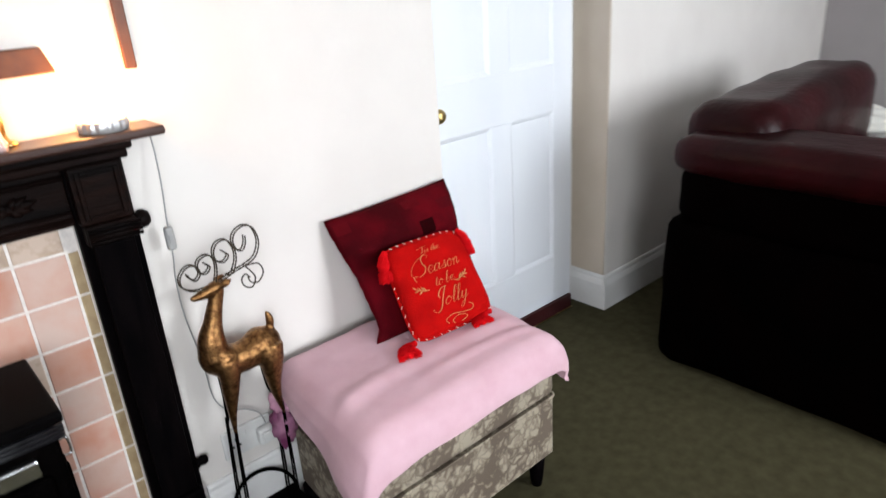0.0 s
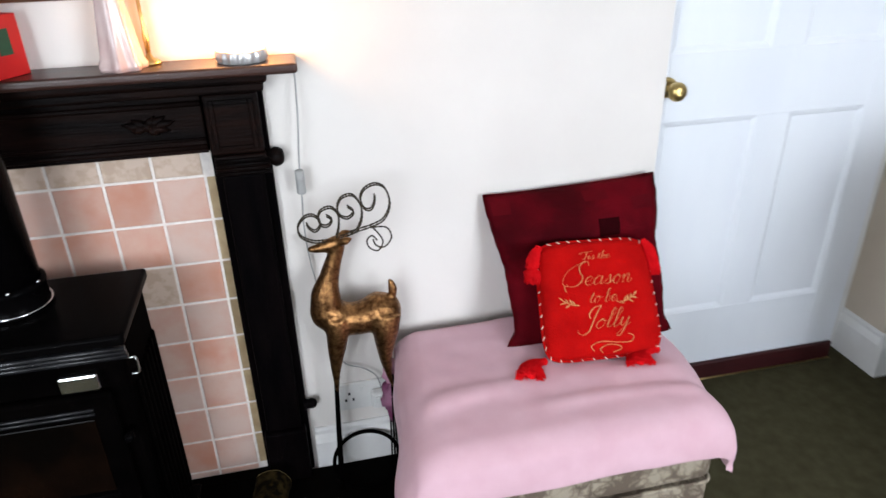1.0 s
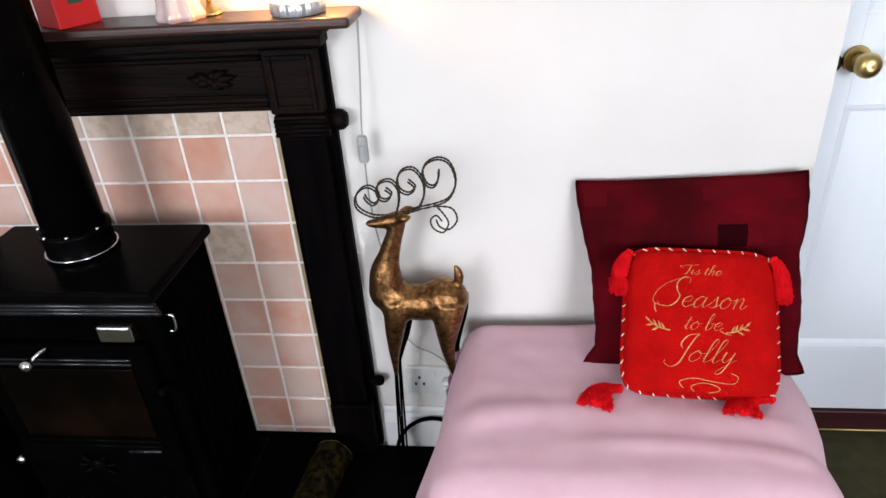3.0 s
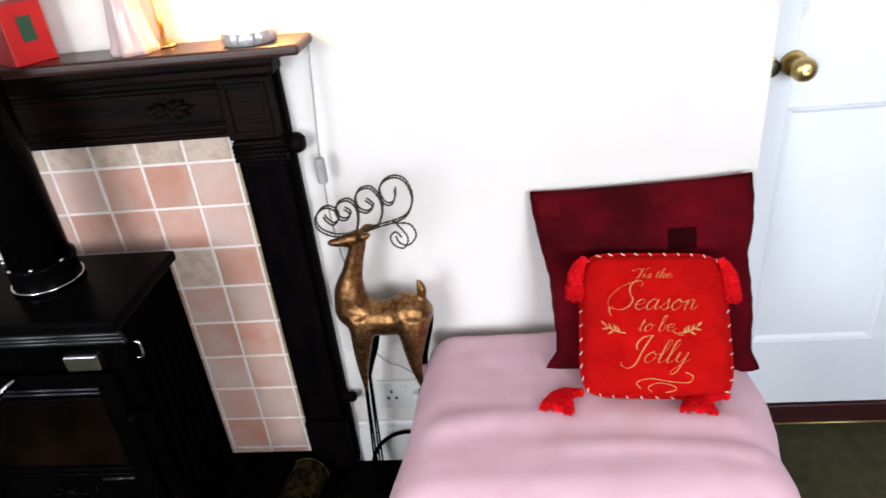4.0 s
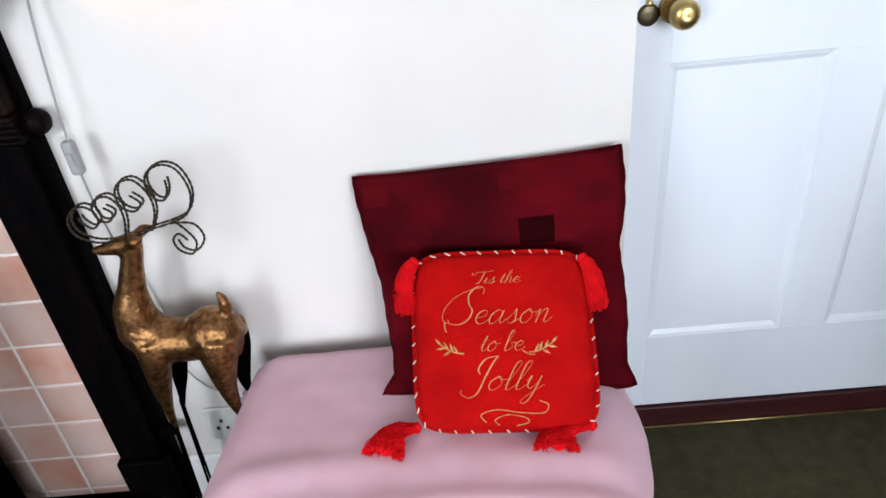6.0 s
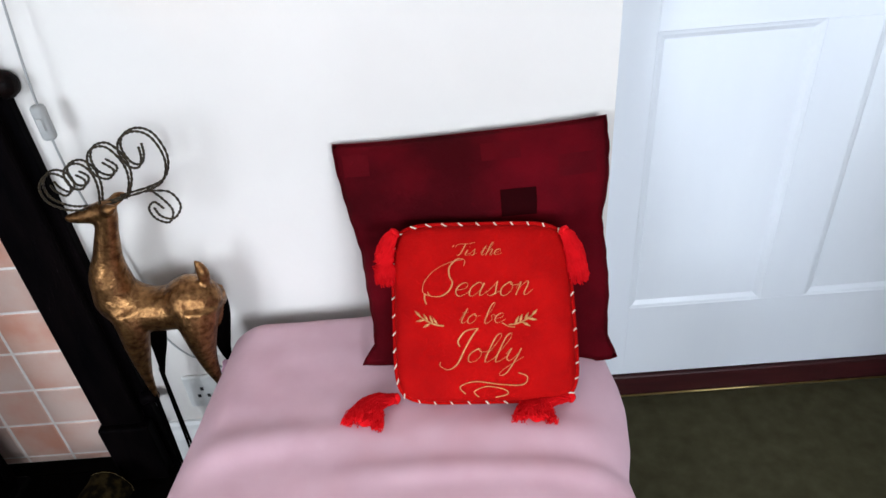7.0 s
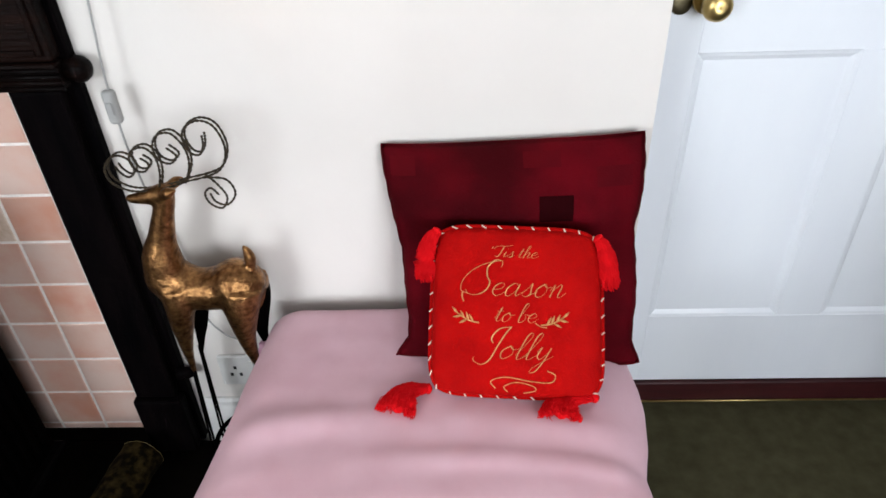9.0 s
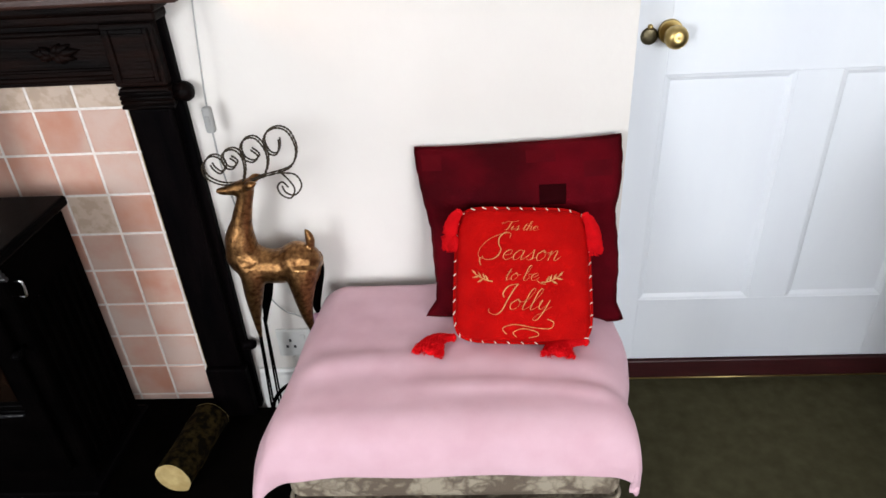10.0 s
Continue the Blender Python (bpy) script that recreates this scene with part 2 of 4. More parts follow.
def add_tube(bm, pts, radii, sides=10, caps=True, mat=0):
    """A round tube along points; radii is one number or one for each point."""
    pts = [Vector(p) for p in pts]
    if not isinstance(radii, (list, tuple)):
        radii = [radii] * len(pts)
    rings, ref = [], None
    for i, p in enumerate(pts):
        d = (pts[min(i + 1, len(pts) - 1)] - pts[max(i - 1, 0)]).normalized()
        if ref is None:
            ref = d.orthogonal().normalized()
        ref = (ref - d * ref.dot(d)).normalized()
        side = d.cross(ref)
        rr = radii[i] if isinstance(radii[i], (tuple, list)) else (radii[i], radii[i])
        rings.append([bm.verts.new(p + ref * math.cos(a) * rr[0] + side * math.sin(a) * rr[1])
                      for a in (2 * math.pi * k / sides for k in range(sides))])
    for a, b in zip(rings, rings[1:]):
        for k in range(sides):
            fc = bm.faces.new((a[k], a[(k + 1) % sides], b[(k + 1) % sides], b[k]))
            fc.material_index, fc.smooth = mat, True
    if caps:
        for ring in (list(reversed(rings[0])), rings[-1]):
            fc = bm.faces.new(ring)
            fc.material_index = mat
    return bm


def tube(pts, radii, sides=10):
    return add_tube(bmesh.new(), pts, radii, sides)


def add_lathe(bm, centre, profile, axis="z", sides=32, mat=0):
    """A turned shape: profile of (radius, height) about an axis through centre."""
    c = Vector(centre)
    rings = []
    for r, h in profile:
        ring = []
        for k in range(sides):
            a = 2 * math.pi * k / sides
            u, v = r * math.cos(a), r * math.sin(a)
            off = {"z": (u, v, h), "y": (u, h, -v), "x": (h, u, v)}[axis]
            ring.append(bm.verts.new(c + Vector(off)))
        rings.append(ring)
    for a, b in zip(rings, rings[1:]):
        for k in range(sides):
            fc = bm.faces.new((a[k], a[(k + 1) % sides], b[(k + 1) % sides], b[k]))
            fc.smooth, fc.material_index = True, mat
    for ring in (list(reversed(rings[0])), rings[-1]):
        fc = bm.faces.new(ring)
        fc.material_index = mat
    return bm


def lathe(centre, profile, axis="z", sides=32):
    return add_lathe(bmesh.new(), centre, profile, axis, sides)


def curve_points(ctrl, n=8):
    """Points on a smooth line through the control points."""
    c = [Vector(p) for p in ctrl]
    out = []
    for i in range(len(c) - 1):
        p0, p1, p2, p3 = c[max(i - 1, 0)], c[i], c[i + 1], c[min(i + 2, len(c) - 1)]
        for k in range(n):
            t = k / n
            out.append(0.5 * ((2 * p1) + (p2 - p0) * t + (2 * p0 - 5 * p1 + 4 * p2 - p3) * t * t + (3 * p1 - p0 - 3 * p2 + p3) * t ** 3))
    return out + [c[-1]]


def sheet(fn, nu, nv):
    """A grid mesh of fn(u, v) with u, v from 0 to 1."""
    bm = bmesh.new()
    g = [[bm.verts.new(fn(i / nu, j / nv)) for j in range(nv + 1)] for i in range(nu + 1)]
    for i in range(nu):
        for j in range(nv):
            bm.faces.new((g[i][j], g[i + 1][j], g[i + 1][j + 1], g[i][j + 1])).smooth = True
    return bm


def evaluated(ob):
    """The mesh of an object with its modifiers done; the object goes."""
    me = bpy.data.meshes.new_from_object(ob.evaluated_get(bpy.context.evaluated_depsgraph_get()))
    bpy.data.objects.remove(ob)
    return me


# ---- the room ----
ROOM_L, ROOM_R, CEIL_Z = -2.4, 4.25, 2.45
EDGE_X, PIER_X, PIER_Y, DOOR_Y = 1.087, 2.065, 0.055, 0.186


def structure(name, bm, mat, label, category, smooth=False):
    return tagged(part(name, bm, mat, None, "", smooth), label, category, "", "structure")


structure("floor", box(ROOM_L - 0.1, ROOM_R + 0.1, BACK_Y - 0.1, 0.9, -0.1, 0.0), CARPET, "olive green short pile fitted carpet", "floor")
wall_n = bmesh.new()          # open behind the fireplace tiles
for x0, x1, z0, z1 in ((ROOM_L, -0.746, 0, CEIL_Z), (0.026, EDGE_X, 0, CEIL_Z), (-0.746, 0.026, 1.028, CEIL_Z)):
    add_box(wall_n, x0, x1, 0.0, 0.30, z0, z1)
structure("wall_north", wall_n, WALL, "warm white painted plaster wall beside the fireplace", "wall")
structure("wall_pier", box(PIER_X, ROOM_R, PIER_Y, 0.35, 0.0, CEIL_Z, 0.006), WALL, "warm white wall that steps forward beside the door", "wall")
structure("wall_over_door", box(EDGE_X, PIER_X, 0.06, 0.30, 2.12, CEIL_Z), WALL, "white wall above the recessed door", "wall")
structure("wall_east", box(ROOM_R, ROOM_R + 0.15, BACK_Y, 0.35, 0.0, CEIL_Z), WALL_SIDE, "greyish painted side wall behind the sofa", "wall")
structure("wall_west", box(ROOM_L - 0.15, ROOM_L, BACK_Y, 0.30, 0.0, CEIL_Z), WALL_SIDE, "unseen side wall, kept dark to cut bounce light", "wall")
structure("ceiling", box(ROOM_L - 0.15, ROOM_R + 0.15, BACK_Y - 0.15, 0.35, CEIL_Z, CEIL_Z + 0.1), CEIL, "plain white ceiling", "ceiling")
wall_s = bmesh.new()
holes = sorted((a, b) for a, b, w in WINDOWS)
for x0, x1 in zip([ROOM_L] + [h[1] for h in holes], [h[0] for h in holes] + [ROOM_R]):
    add_box(wall_s, x0, x1, BACK_Y - 0.15, BACK_Y, 0, CEIL_Z)
for x0, x1 in holes:
    add_box(wall_s, x0, x1, BACK_Y - 0.15, BACK_Y, 0, WIN_Z0)
    add_box(wall_s, x0, x1, BACK_Y - 0.15, BACK_Y, WIN_Z1, CEIL_Z)
structure("wall_south", wall_s, WALL_SIDE, "unseen wall with two windows, kept dark to cut bounce light", "wall")
for k, (a, b) in enumerate(holes):
    win = thing("window_%d" % (k + 1), "white framed window with clear glass", "window", "", "structure", ((a + b) / 2, BACK_Y, WIN_Z0))
    m_ = (a + b) / 2
    for x0, x1, z0, z1 in ((a, b, WIN_Z0, WIN_Z0 + 0.05), (a, b, WIN_Z1 - 0.05, WIN_Z1), (a, a + 0.05, WIN_Z0 + 0.05, WIN_Z1 - 0.05),
                           (b - 0.05, b, WIN_Z0 + 0.05, WIN_Z1 - 0.05), (m_ - 0.025, m_ + 0.025, WIN_Z0 + 0.05, WIN_Z1 - 0.05)):
        part("window_frame", box(x0, x1, BACK_Y - 0.13, BACK_Y - 0.08, z0, z1, 0.004), SKIRT, win)
    for x0, x1 in ((a + 0.052, m_ - 0.027), (m_ + 0.027, b - 0.052)):
        pane = part("pane", box(x0, x1, BACK_Y - 0.108, BACK_Y - 0.102, WIN_Z0 + 0.052, WIN_Z1 - 0.052), GLASS, win)
        pane.visible_shadow = False
    part("window_sill", box(a - 0.04, b + 0.04, BACK_Y - 0.06, BACK_Y + 0.08, WIN_Z0 - 0.035, WIN_Z0 - 0.003, 0.006), SKIRT, win)


def skirting(name, x0, x1, y_wall, z1=0.205, axis="x"):
    """A moulded skirting board along a wall."""
    prof = [(0.0, 0.0), (0.018, 0.0), (0.018, z1 - 0.045), (0.014, z1 - 0.03), (0.010, z1 - 0.02), (0.010, z1 - 0.008), (0.006, z1), (0.0, z1)]
    bm = bmesh.new()
    ends = []
    for e in (x0, x1):
        ends.append([bm.verts.new((e, y_wall - d, z) if axis == "x" else (y_wall - d, e, z)) for d, z in prof])
    n = len(prof)
    for k in range(n):
        bm.faces.new((ends[0][k], ends[0][(k + 1) % n], ends[1][(k + 1) % n], ends[1][k]))
    bm.faces.new(ends[0])
    bm.faces.new(list(reversed(ends[1])))
    bmesh.ops.recalc_face_normals(bm, faces=bm.faces[:])
    return structure(name, bm, SKIRT, "white painted skirting board along the wall", "skirting board")


skirting("baseboard_north", 0.16, EDGE_X - 0.002, -0.001, 0.225)
skirting("baseboard_pier", PIER_X - 0.019, ROOM_R - 0.002, PIER_Y - 0.001, 0.165)
skirting("baseboard_pier_return", PIER_Y - 0.0005, 0.234, PIER_X - 0.001, 0.165, "y")


# ---- the door ----
def make_door():
    d = thing("door_1", "white gloss four-panel door, closed, with brass knob", "door", "", "structure", (1.55, DOOR_Y, 0.055))
    x0, x1, z0, z1 = 1.092, 1.985, 0.069, 2.06
    xs, zs = (1.205, 1.507, 1.612, 1.868), (0.285, 0.928, 1.118, 1.90)
    stiles = [("stile", x0, xs[0], z0, z1), ("stile", xs[3], x1, z0, z1), ("muntin", xs[1], xs[2], zs[0], zs[1]), ("muntin", xs[1], xs[2], zs[2], zs[3]),
              ("rail", xs[0], xs[3], z0, zs[0]), ("rail", xs[0], xs[3], zs[1], zs[2]), ("rail", xs[0], xs[3], zs[3], z1)]
    for n, a, b, c, e in stiles:
        part(n, box(a, b, DOOR_Y, DOOR_Y + 0.042, c, e, 0.0012, 1), DOOR, d)
    for a, b in ((xs[0], xs[1]), (xs[2], xs[3])):
        for c, e in ((zs[0], zs[1]), (zs[2], zs[3])):
            part("panel", box(a - 0.004, b + 0.004, DOOR_Y + 0.009, DOOR_Y + 0.03, c - 0.004, e + 0.004), DOOR, d)
            bm = bmesh.new()
            w = 0.016
            out = [bm.verts.new((x, DOOR_Y + 0.0006, z)) for x, z in ((a, c), (b, c), (b, e), (a, e))]
            mid_ = [bm.verts.new((x, DOOR_Y + 0.0026, z)) for x, z in ((a + 0.4 * w, c + 0.4 * w), (b - 0.4 * w, c + 0.4 * w), (b - 0.4 * w, e - 0.4 * w), (a + 0.4 * w, e - 0.4 * w))]
            inn = [bm.verts.new((x, DOOR_Y + 0.0092, z)) for x, z in ((a + w, c + w), (b - w, c + w), (b - w, e - w), (a + w, e - w))]
            for p, q in ((out, mid_), (mid_, inn)):
                for k in range(4):
                    bm.faces.new((p[k], p[(k + 1) % 4], q[(k + 1) % 4], q[k]))
            part("moulding", bm, DOOR, d)
    knob = part("knob", lathe((1.203, DOOR_Y, 1.029), [(0.0, -0.074), (0.011, -0.0735), (0.019, -0.0705), (0.0240, -0.064), (0.0258, -0.056), (0.0245, -0.047), (0.0205, -0.040),
                (0.013, -0.034), (0.0100, -0.027), (0.010, -0.014), (0.016, -0.0115)], "y", 40), BRASS, d, "round polished brass knob")
    part("rose", lathe((1.203, DOOR_Y, 1.029), [(0.026, -0.011), (0.0275, -0.006), (0.024, -0.004), (0.0275, -0.0002)], "y", 40), BRASS, knob)
    esc = bmesh.new()
    add_lathe(esc, (1.158, DOOR_Y, 1.020), [(0.002, -0.005), (0.014, -0.0055), (0.018, -0.004), (0.020, -0.0002)], "y", 28)
    e = part("escutcheon", esc, DARKBRASS, d, "small dark brass keyhole cover")
    part("keyhole_cover", lathe((1.158, DOOR_Y, 1.041), [(0.001, -0.009), (0.005, -0.009), (0.006, -0.005), (0.006, -0.0002)], "y", 16), BRASS, e)
    return d


make_door()
frame_b = bmesh.new()
add_box(frame_b, 1.987, PIER_X - 0.001, 0.236, 0.30, 0.0, 2.12, 0.003)
add_box(frame_b, 1.087, 1.987, 0.172, 0.29, 2.063, 2.119, 0.003)
structure("door_frame", frame_b, SKIRT, "white painted door frame", "door frame")
# added thin strip that makes the pier's return darker and tanner than its front
structure("pier_return_strip", box(PIER_X - 0.009, PIER_X - 0.0015, PIER_Y + 0.0005, 0.234, 0.167, 2.118, 0.0015), RETURN_TAN, "thin tan strip added over the pier's return beside the door", "door lining")
structure("threshold", box(1.088, 1.986, 0.178, 0.30, 0.0, 0.065, 0.004), THRESH, "dark red wooden threshold strip under the door", "threshold")
structure("carpet_edging", tube([(1.09, 0.174, 0.002), (1.984, 0.174, 0.002)], 0.0026, 8), BRASS, "thin brass edging strip where carpet meets threshold", "trim")


# ---- the fireplace ----
FC = -0.36                       # its middle
HEARTH_Z = 0.10
hearth = thing("hearth", "dark slate raised hearth slab under the stove", "hearth", "", "structure", (FC, -0.3, 0))
part("back_slab", box(-0.744, 0.024, -0.0195, 0.0165, 0.0, HEARTH_Z - 0.0005), HEARTH, hearth)
part("slab", box(-1.13, 0.40, -0.62, -0.02, 0.0, HEARTH_Z, 0.006), HEARTH, hearth)

fire = thing("fireplace_surround", "black-stained carved wooden fireplace surround with mahogany mantel shelf", "fireplace", "", "", (FC, 0, HEARTH_Z))


def mirrored(x):
    return 2 * FC - x


def leg_pieces(s):
    """One leg of the surround: board, pilaster, capital and bracket; s mirrors it."""
    fx = (lambda x: x) if s > 0 else mirrored

    def b(x0, x1, *r):
        a, c = sorted((fx(x0), fx(x1)))
        return box(a, c, *r)
    leg = part("leg", b(0.0250, 0.148, -0.022, 0.0, HEARTH_Z + 0.001, 1.186, 0.003), BLACKLEG, fire)
    part("pilaster", b(0.042, 0.130, -0.046, -0.0225, 0.27, 0.975, 0.006), BLACKLEG, leg)
    part("plinth", b(0.034, 0.140, -0.056, -0.0225, HEARTH_Z + 0.001, 0.268, 0.006), BLACKLEG, leg)
    cap = part("capital", b(0.034, 0.140, -0.056, -0.0225, 0.977, 1.022, 0.005), BLACKWOOD, leg)
    for k in range(4):
        z = 0.984 + k * 0.0095
        a, c = sorted((fx(0.036), fx(0.146)))
        part("reed", tube([(a, -0.058, z), (c, -0.058, z)], 0.0042, 8), BLACKWOOD, cap)
    blk = part("corner_block", b(0.030, 0.138, -0.052, -0.0225, 1.024, 1.150, 0.005), BLACKWOOD, leg)
    for sx0, sx1, z0, z1 in ((0.040, 0.050, 1.034, 1.140), (0.118, 0.128, 1.034, 1.140), (0.050, 0.118, 1.034, 1.044), (0.050, 0.118, 1.130, 1.140)):
        part("bead", b(sx0, sx1, -0.058, -0.052, z0, z1, 0.0025), BLACKWOOD, blk)
    part("boss", lathe((fx(0.146), -0.024, 1.003), [(0.004, 0.030 * s), (0.014, 0.028 * s), (0.020, 0.020 * s), (0.022, 0.010 * s), (0.017, 0.003 * s), (0.019, -0.006 * s)], "x", 24), BLACKWOOD, leg)
    part("foot_scroll", lathe((fx(0.146), -0.024, 0.326), [(0.003, 0.030 * s), (0.010, 0.027 * s), (0.014, 0.018 * s), (0.012, 0.008 * s), (0.016, -0.004 * s)], "x", 20), BLACKLEG, leg)


leg_pieces(1)
leg_pieces(-1)
FL, FR = mirrored(0.148), 0.148
frieze = part("frieze", box(mirrored(0.0245), 0.0245, -0.030, 0.0, 1.026, 1.186, 0.003), BLACKWOOD, fire, "carved dark frieze board")
part("lower_moulding", tube([(mirrored(0.023), -0.031, 1.040), (0.023, -0.031, 1.040)], 0.006, 10), BLACKWOOD, frieze)
part("upper_moulding", tube([(mirrored(0.023), -0.033, 1.132), (0.023, -0.033, 1.132)], 0.006, 10), BLACKWOOD, frieze)
part("middle_moulding", tube([(mirrored(0.023), -0.032, 1.058), (0.023, -0.032, 1.058)], 0.004, 10), BLACKWOOD, frieze)


def carved_spray(x, s):
    """A carved leaf spray in low relief."""
    boss = part("carving", lathe((x, -0.031, 1.092), [(0.001, -0.014), (0.008, -0.012), (0.012, -0.004), (0.012, 0.002)], "y", 16), BLACKWOOD, fire, "carved leaf spray")
    for ang, ln in ((10, 0.055), (35, 0.045), (-20, 0.045), (60, 0.032), (-50, 0.032), (170, 0.05), (145, 0.035), (200, 0.035)):
        a = radians(ang)
        pts = [(x + s * math.cos(a) * ln * t, -0.031 - 0.008 * math.sin(math.pi * t), 1.092 + math.sin(a) * ln * 0.75 * t) for t in (0, 0.25, 0.5, 0.75, 1)]
        part("carved_leaf", tube(pts, [0.003, 0.008, 0.009, 0.006, 0.001], 8), BLACKWOOD, boss)


carved_spray(-0.085, 1)
carved_spray(mirrored(-0.085), -1)
cornice = part("cornice", box(mirrored(0.153), 0.153, -0.062, 0.0, 1.152, 1.1715, 0.006, 3), BLACKWOOD, fire)
part("cornice_step", box(mirrored(0.162), 0.162, -0.078, 0.0, 1.172, 1.1935, 0.008, 3), BLACKWOOD, cornice)
shelf = part("mantel_shelf", box(mirrored(0.224), 0.224, -0.114, 0.0, 1.194, 1.214, 0.007, 3), MANTEL, fire, "reddish polished mahogany mantel shelf")


# ---- the stove ----
SX0, SX1, SY0, SY1, SZ = -0.596, -0.142, -0.345, -0.075, 0.80
stove = thing("wood_stove", "black enamelled wood-burning stove on the hearth", "stove", "", "", (FC, -0.24, HEARTH_Z))
part("body", box(SX0 + 0.015, SX1 - 0.015, SY0 + 0.02, SY1 - 0.005, 0.165, 0.775, 0.012, 3), IRON_MATTE, stove)
part("top_plate", box(SX0, SX1, SY0, SY1, SZ - 0.024, SZ, 0.007, 3), IRON, stove)
for k in range(3):
    part("top_ridge", tube([(SX0 + 0.004, SY0 + 0.008 + 0.004 * k, SZ - 0.032 - 0.011 * k), (SX1 - 0.004, SY0 + 0.008 + 0.004 * k, SZ - 0.032 - 0.011 * k)], 0.0055, 10), IRON_GLOSS, stove)
part("base_plate", box(SX0 - 0.005, SX1 + 0.005, SY0 - 0.02, SY1, 0.150, 0.172, 0.006), IRON, stove)
for x in (SX0 + 0.05, SX1 - 0.05):
    for y in (SY0 + 0.05, SY1 - 0.05):
        part("leg", lathe((x, y, HEARTH_Z + 0.0005), [(0.022, 0.0), (0.024, 0.01), (0.017, 0.02), (0.020, 0.051)], "z", 20), IRON, stove)
sd = part("door", box(SX0 + 0.045, SX1 - 0.045, SY0 - 0.002, SY0 + 0.019, 0.225, 0.682, 0.008, 3), IRON_MATTE, stove)
part("glass", box(SX0 + 0.085, SX1 - 0.085, SY0 - 0.006, SY0 - 0.0025, 0.450, 0.628, 0.0015), STOVEGLASS, sd, "sooty stove glass with a brown reflection coloured in")
part("handle", lathe((-0.402, SY0 - 0.004, 0.668), [(0.001, -0.052), (0.010, -0.050), (0.013, -0.042), (0.010, -0.034), (0.006, -0.028), (0.007, 0.0)], "y", 20), STEEL, sd, "polished steel door knob")
for z in (0.435, 0.420):
    part("door_ridge", tube([(SX0 + 0.080, SY0 - 0.003, z), (SX1 - 0.080, SY0 - 0.003, z)], 0.004, 8), IRON, sd)
part("handle_arm", tube(curve_points([(-0.400, SY0 - 0.030, 0.670), (-0.392, SY0 - 0.022, 0.677), (-0.384, SY0 - 0.004, 0.680)], 5), [0.0045] * 10 + [0.003], 10), STEEL, sd, "polished steel handle arm")
for z in (0.640, 0.650):
    part("door_moulding", tube([(SX0 + 0.082, SY0 - 0.0045, z), (SX1 - 0.082, SY0 - 0.0045, z)], 0.0032, 8), IRON_GLOSS, sd)
part("lower_lip", tube([(-0.300, SY0 - 0.006, 0.408), (-0.228, SY0 - 0.006, 0.410)], 0.004, 8), IRON_GLOSS, sd)
crest = part("crest", lathe((-0.385, SY0 - 0.002, 0.362), [(0.002, -0.010), (0.010, -0.009), (0.015, -0.005), (0.018, 0.0)], "y", 20), IRON, sd, "cast leaf crest")
for a in (15, 60, 120, 165, 215, 325):
    c_, s_ = math.cos(radians(a)), math.sin(radians(a))
    part("crest_leaf", tube([(-0.385 + c_ * r_, SY0 - 0.003 - d_, 0.362 + 0.7 * s_ * r_) for r_, d_ in ((0.016, 0.001), (0.028, 0.006), (0.042, 0.006), (0.050, 0.0))], [0.002, 0.005, 0.004, 0.001], 8), IRON, crest)
part("draught_knob", lathe((-0.553, SY0 + 0.018, 0.378), [(0.001, -0.036), (0.008, -0.035), (0.011, -0.028), (0.006, -0.020), (0.006, 0.0)], "y", 16), STEEL, stove, "small bright draught knob")
part("catch", lathe((-0.175, SY0 + 0.03, 0.58), [(0.001, -0.052), (0.008, -0.050), (0.010, -0.040), (0.006, -0.030), (0.006, 0.0)], "y", 16), IRON, stove)
part("air_vent", box(-0.268, -0.200, SY0 - 0.008, SY0 + 0.018, 0.694, 0.730, 0.004), STEEL, stove, "bright steel air slider")
part("side_hook", tube(curve_points([(SX1 - 0.014, -0.300, 0.722), (SX1 - 0.001, -0.300, 0.720), (SX1 - 0.001, -0.303, 0.690), (SX1 - 0.014, -0.303, 0.688)], 6), 0.0025, 8), STEEL, stove)
for k in range(7):
    y = SY0 + 0.05 + k * 0.030
    part("side_rib", box(SX1 - 0.016, SX1 - 0.008, y, y + 0.016, 0.20, 0.66, 0.003), IRON_MATTE, stove)
PX, PY = -0.366, -0.182
pipe = part("flue_pipe", lathe((PX, PY, SZ), [(0.059, 0.05), (0.059, 1.64)], "z", 40), IRON, stove)
part("flue_collar", lathe((PX, PY, SZ), [(0.067, 0.0005), (0.069, 0.006), (0.065, 0.012), (0.064, 0.042), (0.067, 0.046), (0.067, 0.055), (0.0595, 0.058)], "z", 40), IRON, stove, "black flue collar with worn bright rims")
part("collar_rim", lathe((PX, PY, SZ), [(0.0685, 0.006), (0.0698, 0.008), (0.0685, 0.010)], "z", 48), STEEL, stove)
for a in (200, 250, 290, 340):
    part("bolt", lathe((PX + 0.066 * math.cos(radians(a)), PY + 0.066 * math.sin(radians(a)), SZ + 0.056), [(0.004, 0.0), (0.004, 0.004), (0.002, 0.006)], "z", 8), STEEL, stove)

# ---- the dark filler beside the stove ----
# made-up pail, there only to make the area left of the stove black
bucket = thing("dark_filler_pail", "black pail shape added to fill the dark beside the stove", "bucket", "", "", (-0.80, -0.22, HEARTH_Z))
part("pail", lathe((-0.80, -0.22, HEARTH_Z + 0.0005), [(0.001, 0.0), (0.098, 0.0), (0.104, 0.006), (0.108, 0.05), (0.128, 0.28), (0.137, 0.405), (0.142, 0.412), (0.139, 0.418), (0.132, 0.412), (0.122, 0.28), (0.100, 0.02), (0.001, 0.015)], "z", 40), IRON_MATTE, bucket, "", True)
